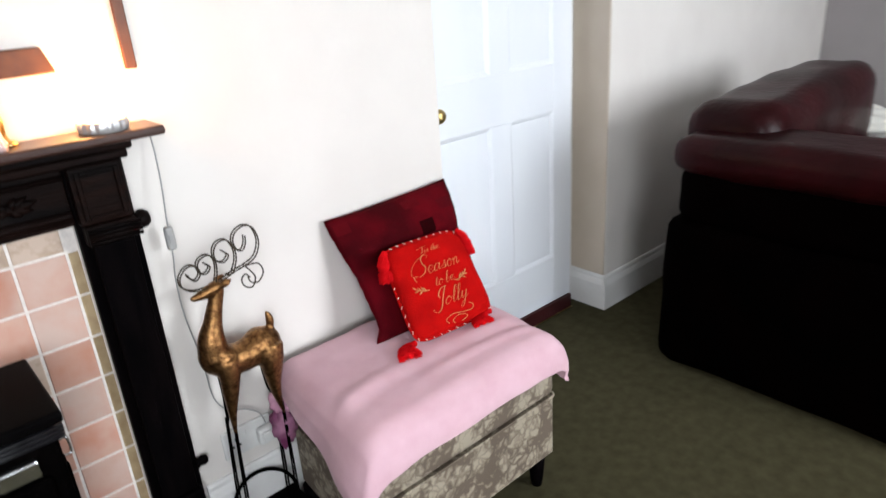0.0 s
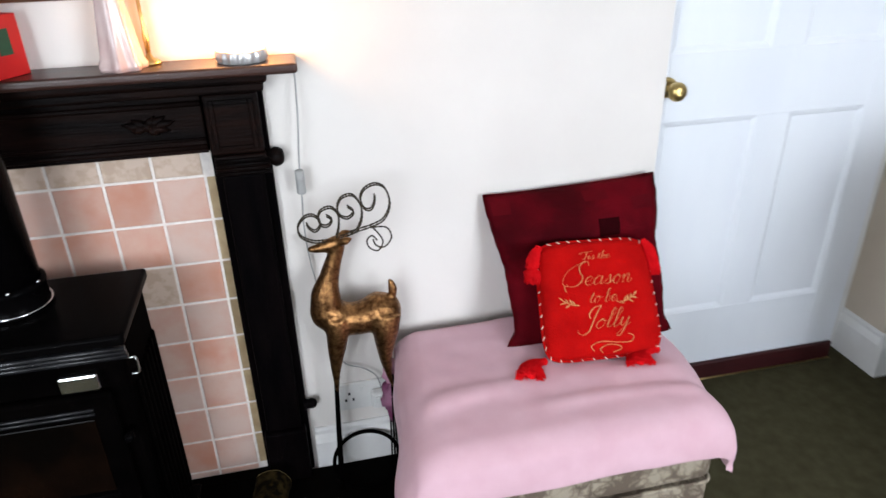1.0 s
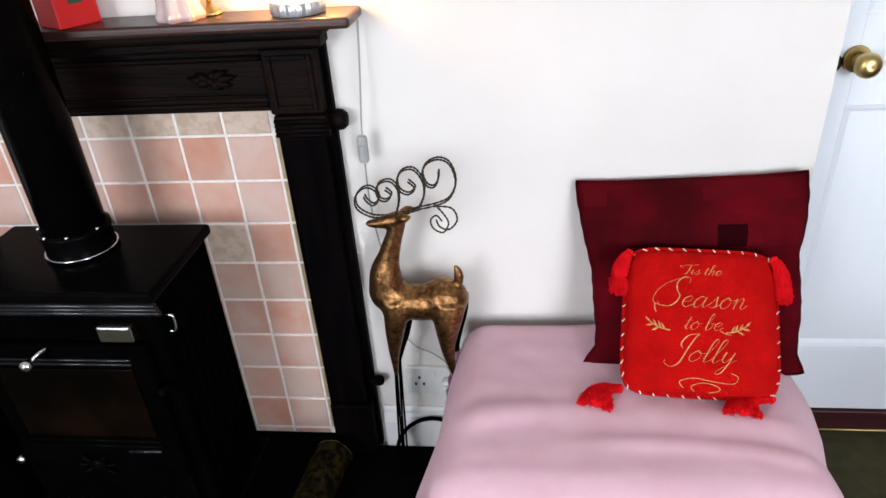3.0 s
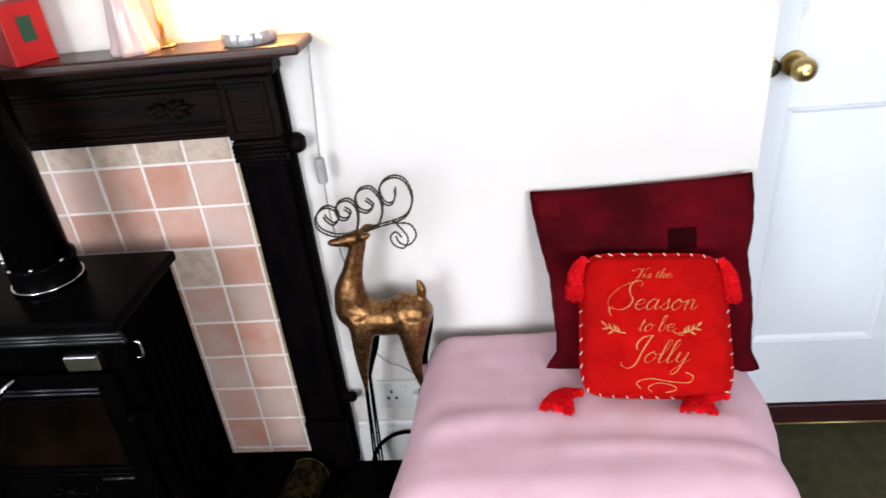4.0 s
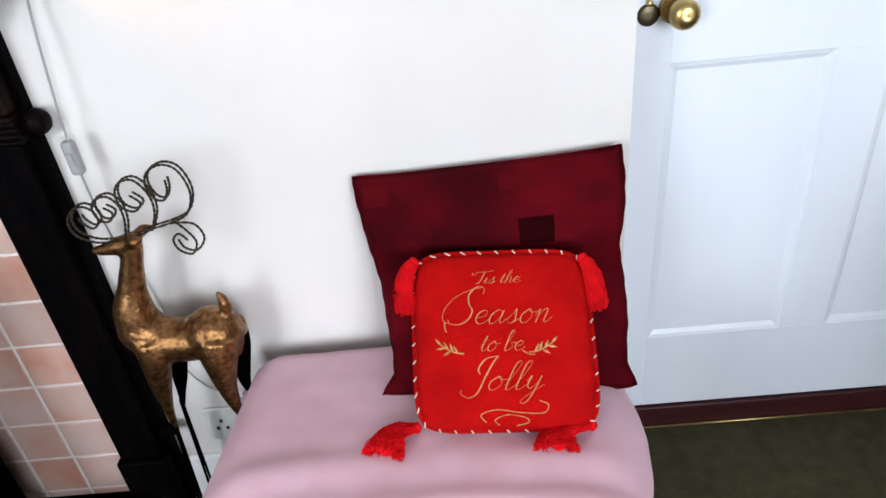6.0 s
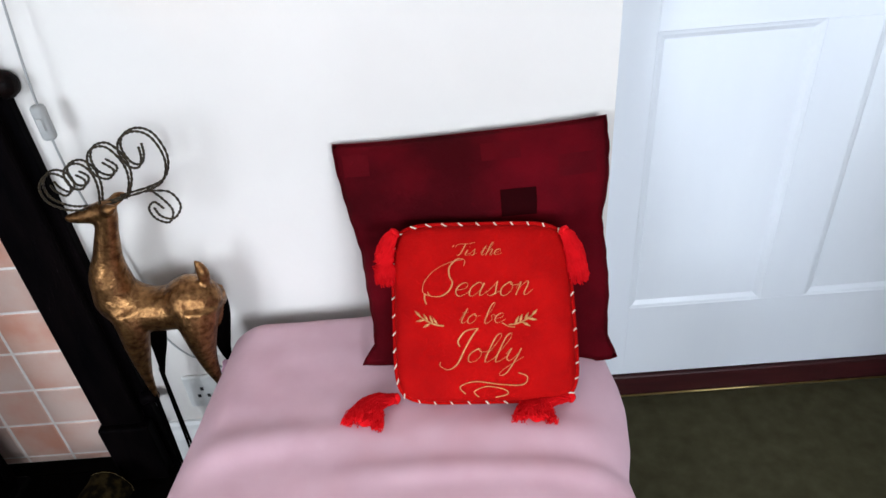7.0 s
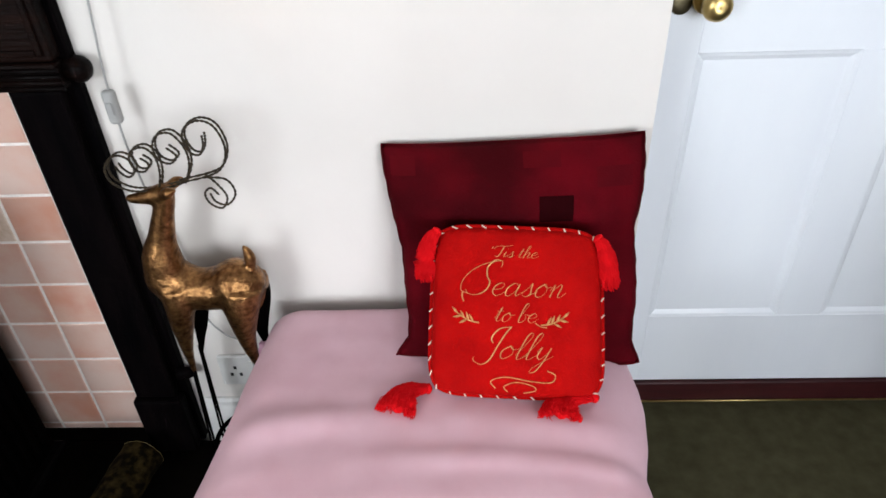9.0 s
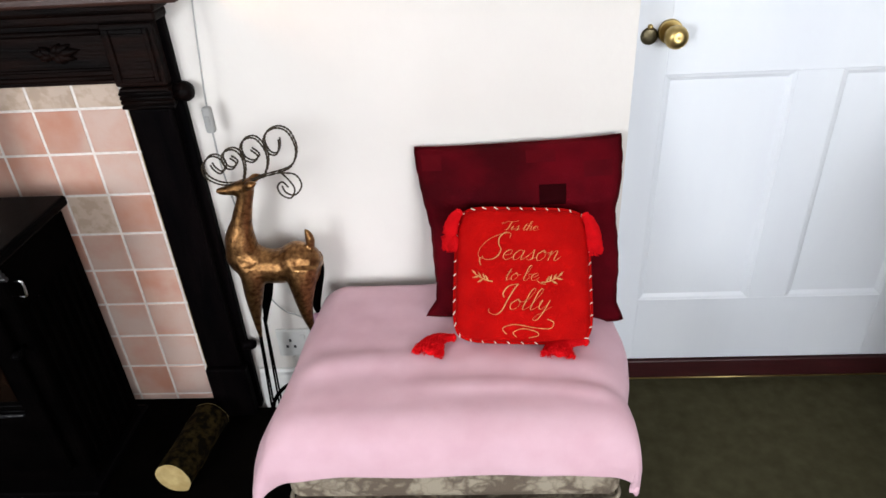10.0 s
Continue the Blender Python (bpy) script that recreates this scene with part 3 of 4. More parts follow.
part("bail_handle", tube([(-0.80 + 0.139 * math.cos(radians(a)), -0.22 - 0.05 * math.sin(radians(a)), HEARTH_Z + 0.40 + 0.02 * math.sin(radians(a))) for a in range(0, 181, 12)], 0.004, 8), IRON, bucket)

# ---- the log ----
def make_log():
    lg = thing("firewood_log", "short mossy bark-covered log with pale sawn end", "log", "", "", (0.0, -0.2, HEARTH_Z))
    a, b = Vector((0.014, -0.304, 0.1485)), Vector((0.040, -0.100, 0.1485))
    d = (b - a).normalized()
    side, up = d.cross(Vector((0, 0, 1))).normalized(), Vector((0, 0, 1))

    def fn(u, v):
        ang = 2 * math.pi * v
        dirv = side * math.cos(ang) + up * math.sin(ang)
        r = 0.045 + 0.004 * noise.noise(Vector((math.cos(ang) * 1.5, math.sin(ang) * 1.5, u * 4))) + 0.0022 * noise.noise(Vector((math.cos(ang) * 6, math.sin(ang) * 6, u * 14)))
        return a + (b - a) * u + dirv * r
    bm = sheet(fn, 26, 36)
    bmesh.ops.remove_doubles(bm, verts=bm.verts[:], dist=1e-5)
    part("bark", bm, BARK, lg)
    for u, n, sgn in ((0.0, "sawn_end", -1), (1.0, "sawn_end", 1)):
        bm = bmesh.new()
        ring = [bm.verts.new(fn(u, k / 36) * 1.0 + d * sgn * 0.0008) for k in range(36)]
        c = bm.verts.new((a if u == 0 else b) + d * sgn * 0.0015)
        for k in range(36):
            bm.faces.new((c, ring[k], ring[(k + 1) % 36]))
        part(n, bm, CUTWOOD, lg, "pale yellow sawn wood")
    return lg


make_log()


# ---- the reindeer ----
def make_reindeer():
    """A gilt metal reindeer ornament, one mesh: body, legs, antlers and base ring."""
    Y = -0.092
    bm = bmesh.new()

    def V(x, z, y=0.0):
        return (x - 0.003, Y + y, z - 0.004)
    limbs = [
        ([V(0.226, 0.600), V(0.224, 0.620), V(0.229, 0.647), V(0.250, 0.624), V(0.288, 0.614), V(0.325, 0.617), V(0.352, 0.626), V(0.374, 0.622), V(0.388, 0.600)],
         [0.010, 0.029, 0.040, 0.043, 0.040, 0.042, 0.048, 0.039, 0.014]),
        ([V(0.230, 0.642), V(0.232, 0.690), V(0.243, 0.730), V(0.258, 0.775), V(0.270, 0.808), V(0.274, 0.820)], [0.040, 0.034, 0.0235, 0.0185, 0.0170, 0.012]),
        ([V(0.286, 0.818), V(0.270, 0.817), V(0.248, 0.812), V(0.224, 0.808), V(0.209, 0.808), V(0.202, 0.810)], [0.010, 0.018, 0.0155, 0.0105, 0.0080, 0.003]),
        ([V(0.274, 0.822, -0.013), V(0.288, 0.828, -0.019), V(0.303, 0.834, -0.021)], [0.007, 0.011, 0.002]),
        ([V(0.274, 0.822, 0.013), V(0.288, 0.828, 0.019), V(0.303, 0.834, 0.021)], [0.007, 0.011, 0.002]),
        ([V(0.386, 0.655), V(0.388, 0.680), V(0.385, 0.698), V(0.379, 0.709)], [0.008, 0.0115, 0.008, 0.002]),
        # near legs, then far legs
        ([V(0.248, 0.628, -0.016), V(0.249, 0.600, -0.024), V(0.242, 0.548, -0.026), V(0.235, 0.480, -0.025), V(0.233, 0.405, -0.022)], [0.034, 0.028, 0.021, 0.0105, 0.0025]),
        ([V(0.364, 0.624, -0.016), V(0.361, 0.588, -0.026), V(0.357, 0.520, -0.028), V(0.362, 0.460, -0.027), V(0.371, 0.412, -0.026)], [0.040, 0.033, 0.018, 0.009, 0.0025]),
        ([V(0.258, 0.622, 0.014), V(0.257, 0.575, 0.023), V(0.252, 0.520, 0.025), V(0.243, 0.475, 0.024), V(0.234, 0.425, 0.022)], [0.030, 0.023, 0.016, 0.0095, 0.0025]),
        ([V(0.372, 0.620, 0.014), V(0.375, 0.575, 0.025), V(0.370, 0.520, 0.028), V(0.368, 0.475, 0.027), V(0.378, 0.430, 0.026)], [0.036, 0.026, 0.017, 0.010, 0.0025]),
    ]
    for pts, rad in limbs:
        n = 5
        cp = curve_points(pts, n)
        rr = []
        for i in range(len(rad) - 1):
            rr += [rad[i] + (rad[i + 1] - rad[i]) * k / n for k in range(n)]
        add_tube(bm, cp, rr + [rad[-1]], 16)
    tmp = new("tmp", mesh_from(bm, "tmp", GOLD))
    mod = tmp.modifiers.new("r", "REMESH")
    mod.mode, mod.voxel_size, mod.use_smooth_shade = "VOXEL", 0.0030, True
    sm = tmp.modifiers.new("s", "SMOOTH")
    sm.factor, sm.iterations = 0.5, 18
    body = evaluated(tmp)
    bm = bmesh.new()
    bm.from_mesh(body)
    # the far legs stand for hollow half shells, their shaded inside coloured black
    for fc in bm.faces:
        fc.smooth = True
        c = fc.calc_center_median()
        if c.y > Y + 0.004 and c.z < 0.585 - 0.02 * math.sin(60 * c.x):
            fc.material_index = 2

    def wire(pts, r=0.0021, mat=1):
        add_tube(bm, pts, r, 7, True, mat)

    def bend(y, ctrl):
        """One twisted wire of the antlers: two thin strands wound round each other."""
        p = curve_points([V(x, z, y) for x, z in ctrl], 9)
        for ph in (0.0, math.pi):
            out = []
            for k, q in enumerate(p):
                d = (p[min(k + 1, len(p) - 1)] - p[max(k - 1, 0)]).normalized()
                side = d.cross(Vector((0, 1, 0)))
                a = ph + k * 1.15
                out.append(q + side * 0.0010 * math.cos(a) + Vector((0, 0.0010 * math.sin(a), 0)))
            wire(out, 0.0013)
    for y in (-0.0062, 0.0062):
        bend(y, [(0.312, 0.839), (0.278, 0.829), (0.241, 0.824), (0.215, 0.827), (0.192, 0.843), (0.189, 0.866), (0.203, 0.885), (0.220, 0.890), (0.235, 0.879), (0.236, 0.861), (0.224, 0.851), (0.212, 0.861), (0.208, 0.871)])
        bend(y, [(0.268, 0.828), (0.277, 0.857), (0.277, 0.886), (0.263, 0.903), (0.242, 0.898), (0.234, 0.881), (0.240, 0.863), (0.254, 0.861), (0.263, 0.874), (0.252, 0.885)])
        bend(y, [(0.314, 0.838), (0.328, 0.868), (0.329, 0.899), (0.313, 0.926), (0.290, 0.924), (0.278, 0.905), (0.281, 0.883), (0.298, 0.874), (0.312, 0.887), (0.299, 0.902)])
        bend(y, [(0.300, 0.838), (0.353, 0.850), (0.380, 0.865), (0.393, 0.899), (0.384, 0.935), (0.363, 0.947), (0.339, 0.938), (0.329, 0.917), (0.336, 0.893), (0.350, 0.889), (0.359, 0.904), (0.361, 0.922)])
    bend(-0.0045, [(0.345, 0.847), (0.381, 0.843), (0.392, 0.817), (0.375, 0.795), (0.356, 0.801), (0.350, 0.817)])
    bend(0.0045, [(0.345, 0.849), (0.363, 0.827), (0.373, 0.804), (0.361, 0.783), (0.342, 0.792), (0.337, 0.811), (0.349, 0.822), (0.360, 0.809)])
    for s in (-1, 1):
        for xa, za, xb in ((0.234, 0.45, 0.219), (0.370, 0.45, 0.366)):
            for dx in (-0.004, 0.004):
                wire([V(xa + dx * 0.4, za, 0.024 * s), V(xb + dx, 0.115, 0.030 * s), V(xb + dx, HEARTH_Z + 0.007, 0.030 * s)], 0.0026, 2)
    ring = []
    for k in range(49):
        a = 2 * math.pi * k / 48
        ring.append((0.290 + 0.088 * math.cos(a), Y + 0.012 + 0.056 * math.sin(a), HEARTH_Z + 0.0052 + 0.048 * (1 + math.sin(a))))
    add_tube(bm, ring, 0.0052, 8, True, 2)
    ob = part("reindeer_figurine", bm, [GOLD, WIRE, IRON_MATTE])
    for p in ob.data.polygons:
        p.use_smooth = True
    return tagged(ob, "antique gold metal reindeer ornament with curled wire antlers", "ornament")


make_reindeer()

# ---- cord, switch, socket, plug ----
cord = thing("lamp_cord", "thin pale lamp cord with inline switch hanging from mantel", "cord", "", "", (0.2, -0.03, 0.3))
part("wire", tube(curve_points([(0.2165, -0.014, 1.1915), (0.2175, -0.028, 1.165), (0.2130, -0.040, 1.08), (0.2050, -0.043, 0.985), (0.202, -0.040, 0.90), (0.199, -0.030, 0.84),
     (0.203, -0.018, 0.74), (0.222, -0.012, 0.60), (0.230, -0.010, 0.48), (0.262, -0.012, 0.425), (0.30, -0.02, 0.412), (0.335, -0.026, 0.385), (0.345, -0.035, 0.35)], 6), 0.0019, 7), GREY_PLASTIC, cord)
sw = bmesh.new()
add_box(sw, 0.193, 0.213, -0.053, -0.035, 0.918, 0.975, 0.006, 3)
part("switch_body", sw, GREY_PLASTIC, cord, "pale inline rocker switch")
part("switch_rocker", box(0.198, 0.208, -0.0565, -0.0535, 0.936, 0.957, 0.0012), GREY_PLASTIC, cord)

sock = thing("wall_socket", "white double wall socket above the skirting", "socket", "", "", (0.30, 0, 0.32))
part("plate", box(0.226, 0.372, -0.011, -0.0005, 0.272, 0.358, 0.004, 3), WHITE_PLASTIC, sock)
for x, z in ((0.262, 0.326), (0.252, 0.306), (0.272, 0.306)):
    part("pin_hole", box(x - 0.003, x + 0.003, -0.0125, -0.0112, z - 0.004, z + 0.004), BLACKHOLE, sock)
part("rocker", box(0.292, 0.302, -0.014, -0.0112, 0.330, 0.346, 0.001), WHITE_PLASTIC, sock)
plug = thing("mains_plug", "white mains plug in the wall socket", "plug", "", "", (0.34, -0.02, 0.31))
pb = box(0.318, 0.368, -0.042, -0.0145, 0.286, 0.336, 0.009, 3)
part("plug_body", pb, WHITE_PLASTIC, plug)
part("plug_grip", box(0.327, 0.359, -0.049, -0.0425, 0.294, 0.328, 0.003), WHITE_PLASTIC, plug)


def crumple(cx, cy, cz, rx, ry, rz, seed, nu=22, nv=28, amp=0.35):
    def fn(u, v):
        th, ph = math.pi * u, 2 * math.pi * v
        d = Vector((math.sin(th) * math.cos(ph), math.sin(th) * math.sin(ph), math.cos(th)))
        k = 1 + amp * noise.noise(d * 2.2 + Vector((seed, 0, 0))) + amp * 0.5 * noise.noise(d * 5.5 + Vector((0, seed, 0)))
        return Vector((cx + rx * d.x * k, cy + ry * d.y * k, cz + rz * d.z * k))
    bm = sheet(fn, nu, nv)
    bmesh.ops.remove_doubles(bm, verts=bm.verts[:], dist=1e-4)
    return bm


bag = thing("plastic_bag", "crumpled plum and pink plastic bag wedged beside the socket", "bag", "", "", (0.378, -0.09, 0.31))
part("bag_body", crumple(0.374, -0.085, 0.352, 0.034, 0.036, 0.058, 3.1), PLUM, bag, "", True)
part("bag_fold", crumple(0.384, -0.078, 0.424, 0.034, 0.032, 0.036, 5.4), PINKPLASTIC, bag, "pale pink folded bag top", True)

# ---- the ottoman ----
OX0, OX1, OY0, OY1 = 0.372, 1.020, -0.512, -0.045
ott = thing("ottoman", "storage ottoman upholstered in taupe floral damask", "ottoman", "", "", ((OX0 + OX1) / 2, -0.27, 0))


def tapered(x, y):
    """The ottoman stands a little askew: its side by the hearth runs in towards the wall."""
    return x + 0.085 * (1 - (x - OX0) / (OX1 - OX0)) * (y - OY0)


def askew(bm):
    for v in bm.verts:
        v.co.x = tapered(v.co.x, v.co.y)
    return bm


part("base", askew(box(OX0 + 0.006, OX1 - 0.006, OY0 + 0.006, OY1 - 0.006, 0.115, 0.3205, 0.006, 3)), DAMASK, ott)
part("lid", askew(box(OX0, OX1, OY0, OY1, 0.322, 0.492, 0.028, 5)), DAMASK, ott, "padded damask lid")
part("lid_piping", askew(tube([(cx_ + 0.02 * math.cos(radians(a)), cy_ + 0.02 * math.sin(radians(a)), 0.322) for cx_, cy_, a0 in ((OX1 - 0.021, OY1 - 0.021, 0), (OX0 + 0.021, OY1 - 0.021, 90), (OX0 + 0.021, OY0 + 0.021, 180), (OX1 - 0.021, OY0 + 0.021, 270), (OX1 - 0.021, OY1 - 0.021, 360)) for a in (range(a0, a0 + 91, 15) if a0 < 360 else (0,))], 0.0045, 8)), DAMASK, ott)
for x in (OX0 + 0.055, OX1 - 0.045):
    for y in (OY0 + 0.04, OY1 - 0.04):
        part("leg", lathe((x, y, 0.0), [(0.016, 0.0005), (0.019, 0.02), (0.023, 0.06), (0.027, 0.1145)], "z", 18), BLACKLEG, ott, "dark turned wooden foot")


def blanket_fn(u, v):
    """u across, v from the wall over the top and down the front."""
    w = u * 2 - 1
    # run across: left drop, top, right drop
    s = -0.130 + u * 0.895
    left, right = OX0 - 0.008, OX1 + 0.005
    width = right - left
    x, dropx = left + s, 0.0
    r = 0.035
    if s < 0:
        dropx = -s * (0.25 + 0.70 * min(1.0, v / 0.85))
        x = left - 0.010 * min(1, -s / 0.05)
    elif s > width:
        dropx, x = s - width, right
    q = v * (0.545 + 0.10 * max(0.0, 0.25 - u) + 0.09 * max(0.0, u - 0.80))
    depth = 0.481
    y, dropy = -0.040 - q, 0.0
    if q > depth:
        dropy = q - depth
        y = -0.040 - depth - 0.012 * min(1.0, dropy / 0.04)
    # rounded corners of the cloth
    if dropx > 0 and dropy > 0:
        k = math.hypot(dropx / (0.112 if s < 0 else 0.098), dropy / 0.095)
        if k > 1:
            dropx, dropy = dropx / k, dropy / k
    ex, ey = min(s, width - s), depth - q
    rx = max(0.0, 1 - max(ex, 0) / 0.05)
    ry = max(0.0, 1 - max(ey, 0) / 0.05)
    rb = max(0.0, 1 - q / 0.035)
    z = 0.517 - 0.022 * (rx ** 2 + ry ** 2 + rb ** 2) - dropx - dropy
    if dropx > 0 and dropy > 0:
        z = 0.473 - math.hypot(dropx, dropy)
        k = min(dropx, dropy)
        x += (-1 if s < 0 else 1) * 0.02 * k
        y -= 0.06 * k
    # folds
    soft = min(1.0, max(0.0, ex) / 0.06)
    arch = 1 - (2 * (x - left) / width - 1) ** 2
    fold = 0.0
    for y0, h, wd in ((-0.375, 0.008, 0.028), (-0.462, 0.009, 0.017)):
        yy = y0 + 0.055 * arch + 0.012 * math.sin(7 * x) + 0.03 * noise.noise(Vector((x * 3, y0 * 31, 5.0)))
        fold += h * math.exp(-((y - yy) / wd) ** 2) * max(0.0, 0.6 + 1.5 * noise.noise(Vector((x * 3.5, y0 * 19, 0.3))))
    z += fold * soft
    z += (0.0045 * noise.noise(Vector((x * 5, y * 6, 2.0))) + 0.0022 * noise.noise(Vector((x * 16, y * 20, 4.0)))) * soft
    # hanging folds
    if dropy > 0 and dropx == 0:
        fade = min(1.0, max(0.0, ex) / 0.05)
        y -= fade * 0.003 * math.sin(22 * x + 2 * noise.noise(Vector((x * 4, 0, 0)))) * min(1, dropy / 0.08) + fade * 0.006 * min(1, dropy / 0.08)
        z += fade * 0.004 * math.sin(6.5 * (x - 0.5)) * min(1, dropy / 0.1)
    if dropx > 0:
        if s < 0:
            x -= 0.007 * (1 + math.sin(24 * y)) * min(1, dropx / 0.08)
            x -= 0.020 * min(1, dropx / 0.08) * min(1.0, max(0.0, (-y - 0.05) / 0.42))
            z += -0.05 * max(0.0, (-y - 0.30)) * min(1, dropx / 0.1)
    if s > width - 0.07:              # the side by the door swells, tucks in and flares again at the front
        g = min(1.0, (s - width + 0.07) / 0.11)
        x += (np.interp(y, (-0.53, -0.477, -0.425, -0.355, -0.28, -0.24, -0.18, -0.05), (1.033, 1.028, 1.021, 1.044, 1.057, 1.057, 1.049, 1.036)) - right) * g * g * (3 - 2 * g)
    return Vector((tapered(x, y), y, z))


bl = part("blanket", sheet(blanket_fn, 110, 84), FLEECE)
tagged(bl, "pale pink fleece blanket draped over the ottoman", "blanket")
so = bl.modifiers.new("thick", "SOLIDIFY")
so.thickness, so.offset = 0.011, -1
ss = bl.modifiers.new("smooth", "SUBSURF")
ss.levels = ss.render_levels = 1


# ---- cushions ----
class Pad:
    """A cushion between four corners (tl, tr, bl, br) that swells along its normal."""

    def __init__(self, tl, tr, bl_, br, thick, power=0.5, pinch=0.02, corner=0.0, wave=0.003, seed=0.0, sag=0.0, sides=None):
        self.sides = sides
        self.c = [Vector(p) for p in (tl, tr, bl_, br)]
        self.thick, self.power, self.pinch, self.corner, self.wave, self.seed, self.sag = thick, power, pinch, corner, wave, seed, sag
        self.n = (self.c[1] + self.c[3] - self.c[0] - self.c[2]).cross(self.c[0] + self.c[1] - self.c[2] - self.c[3]).normalized()
        if self.n.y > 0:
            self.n = -self.n

    def flat(self, u, v):
        """u to the right, v up, both -1 to 1, with pinched sides and rounded corners."""
        if self.corner:
            k = self.corner
            u, v = u * (1 - k * v ** 6 * abs(u)), v * (1 - k * u ** 6 * abs(v))
        if self.sides:
            if v < 0:                 # its lower corners are stuffed round
                u, v = u * (1 - 0.035 * v ** 10), v * (1 - 0.045 * u ** 10)
            ev = np.interp(-v, *self.sides[0 if u < 0 else 1])
            uu = u * (1 - ev * abs(u)) + 0.004 * math.sin(31 * v + 3 * u) * u * abs(u)
            vv = v * (1 - self.pinch * (1 - u ** 4))
            a, b = (uu + 1) / 2, (vv + 1) / 2
            tl, tr, bl_, br = self.c
            return (bl_ * (1 - a) + br * a) * (1 - b) + (tl * (1 - a) + tr * a) * b
        side = 1 + (self.sag * (1 - 0.45 * v) if u < 0 else -0.3 * min(1.0, self.sag))
        uu = u * (1 - self.pinch * (1 - v ** 4) * side) + self.sag * 0.003 * math.sin(38 * v) * u
        vv = v * (1 - self.pinch * (1 - u ** 4))
        a, b = (uu + 1) / 2, (vv + 1) / 2
        tl, tr, bl_, br = self.c
        return (bl_ * (1 - a) + br * a) * (1 - b) + (tl * (1 - a) + tr * a) * b

    def at(self, u, v, side=1, lift=0.0):
        sw = max(0.0, (1 - u * u) * (1 - v * v)) ** self.power
        sw2 = max(0.0, 1 - max(abs(u), abs(v)) ** 2) ** 0.5
        w = self.wave * noise.noise(Vector((u * 2.3 + self.seed, v * 2.3, side))) * sw2
        if self.sides and side > 0:
            # a slumped cushion: a crease across it where it folds over the seat, and puckers from its edges
            w -= 0.030 * math.exp(-((v - 0.16 + 0.05 * u) / 0.13) ** 2) * sw2
            w += 0.006 * noise.noise(Vector((u * 1.5, v * 7.0, 9.0))) * sw2 * abs(u)
        return self.flat(u, v) + self.n * side * (self.thick * sw + w + lift)

    def mesh(self, n=44):
        bm = bmesh.new()
        fr = [[bm.verts.new(self.at(-1 + 2 * i / n, -1 + 2 * j / n, 1)) for j in range(n + 1)] for i in range(n + 1)]
        bk = [[fr[i][j] if i in (0, n) or j in (0, n) else bm.verts.new(self.at(-1 + 2 * i / n, -1 + 2 * j / n, -1)) for j in range(n + 1)] for i in range(n + 1)]
        for i in range(n):
            for j in range(n):
                bm.faces.new((fr[i][j], fr[i + 1][j], fr[i + 1][j + 1], fr[i][j + 1])).smooth = True
                bm.faces.new((bk[i][j], bk[i][j + 1], bk[i + 1][j + 1], bk[i + 1][j])).smooth = True
        bmesh.ops.recalc_face_normals(bm, faces=bm.faces[:])
        return bm


big = Pad((0.627, -0.016, 0.857), (1.066, -0.026, 0.875), (0.633, -0.190, 0.520), (1.074, -0.206, 0.510), 0.056, 0.60, 0.025, 0.0, 0.020, 1.7, 0.0,
          (((-1, -0.85, -0.45, -0.05, 0.35, 0.62, 0.78, 0.9, 1), (0, 0.0, 0.055, 0.128, 0.142, 0.158, 0.140, 0.050, -0.040)),
           ((-1, -0.77, -0.48, -0.2, 0.1, 0.38, 0.67, 0.80, 0.9, 1), (0, -0.008, 0.016, 0.080, 0.064, 0.062, 0.092, 0.085, 0.030, -0.035))))
bc = thing("large_cushion", "wine red suede patchwork scatter cushion leaning on the wall", "cushion", "", "", (0.85, -0.12, 0.53))
part("cover", big.mesh(), WINE, bc)


def pad_patch(pad, u0, u1, v0, v1, lift=0.0012, n=6):
    return sheet(lambda a, b: pad.at(u0 + (u1 - u0) * a, v0 + (v1 - v0) * b, 1, lift), n, n)


part("patch", pad_patch(big, 0.19, 0.45, 0.30, 0.52), WINE_PATCH, bc, "small dark satin patch")
for u0, u1, v0, v1 in ((-0.94, -0.74, 0.72, 0.90), (0.08, 0.36, 0.76, 0.90), (0.62, 0.90, 0.58, 0.75)):
    part("patch", pad_patch(big, u0, u1, v0, v1, 0.0008), WINE_PANEL, bc, "darker velvet patch")
seam = [big.flat(u, v) for u, v in [(-1 + k / 15, 1) for k in range(31)] + [(1, 1 - k / 15) for k in range(1, 31)] + [(1 - k / 15, -1) for k in range(1, 31)] + [(-1, -1 + k / 15) for k in range(1, 31)]]
part("seam", tube(seam, 0.0013, 7), WINE, bc)

small = Pad((0.716, -0.134, 0.770), (0.984, -0.158, 0.767), (0.700, -0.283, 0.532), (0.986, -0.309, 0.537), 0.044, 0.40, 0.015, 0.10, 0.003, 4.2)
sc = thing("christmas_cushion", "bright red festive cushion with gold script and tassels", "cushion", "", "", (0.845, -0.22, 0.53))
part("cover", small.mesh(), RED, sc, "red felt cover")
loop = [(-1 + k / 20, 1) for k in range(40)] + [(1, 1 - k / 20) for k in range(40)] + [(1 - k / 20, -1) for k in range(40)] + [(-1, -1 + k / 20) for k in range(40)]
edge = [small.flat(u, v) for u, v in loop]
part("piping", tube(edge + [edge[0]], 0.0040, 8), RED, sc, "red twisted edge cord")
mid = sum(edge, Vector()) / len(edge)
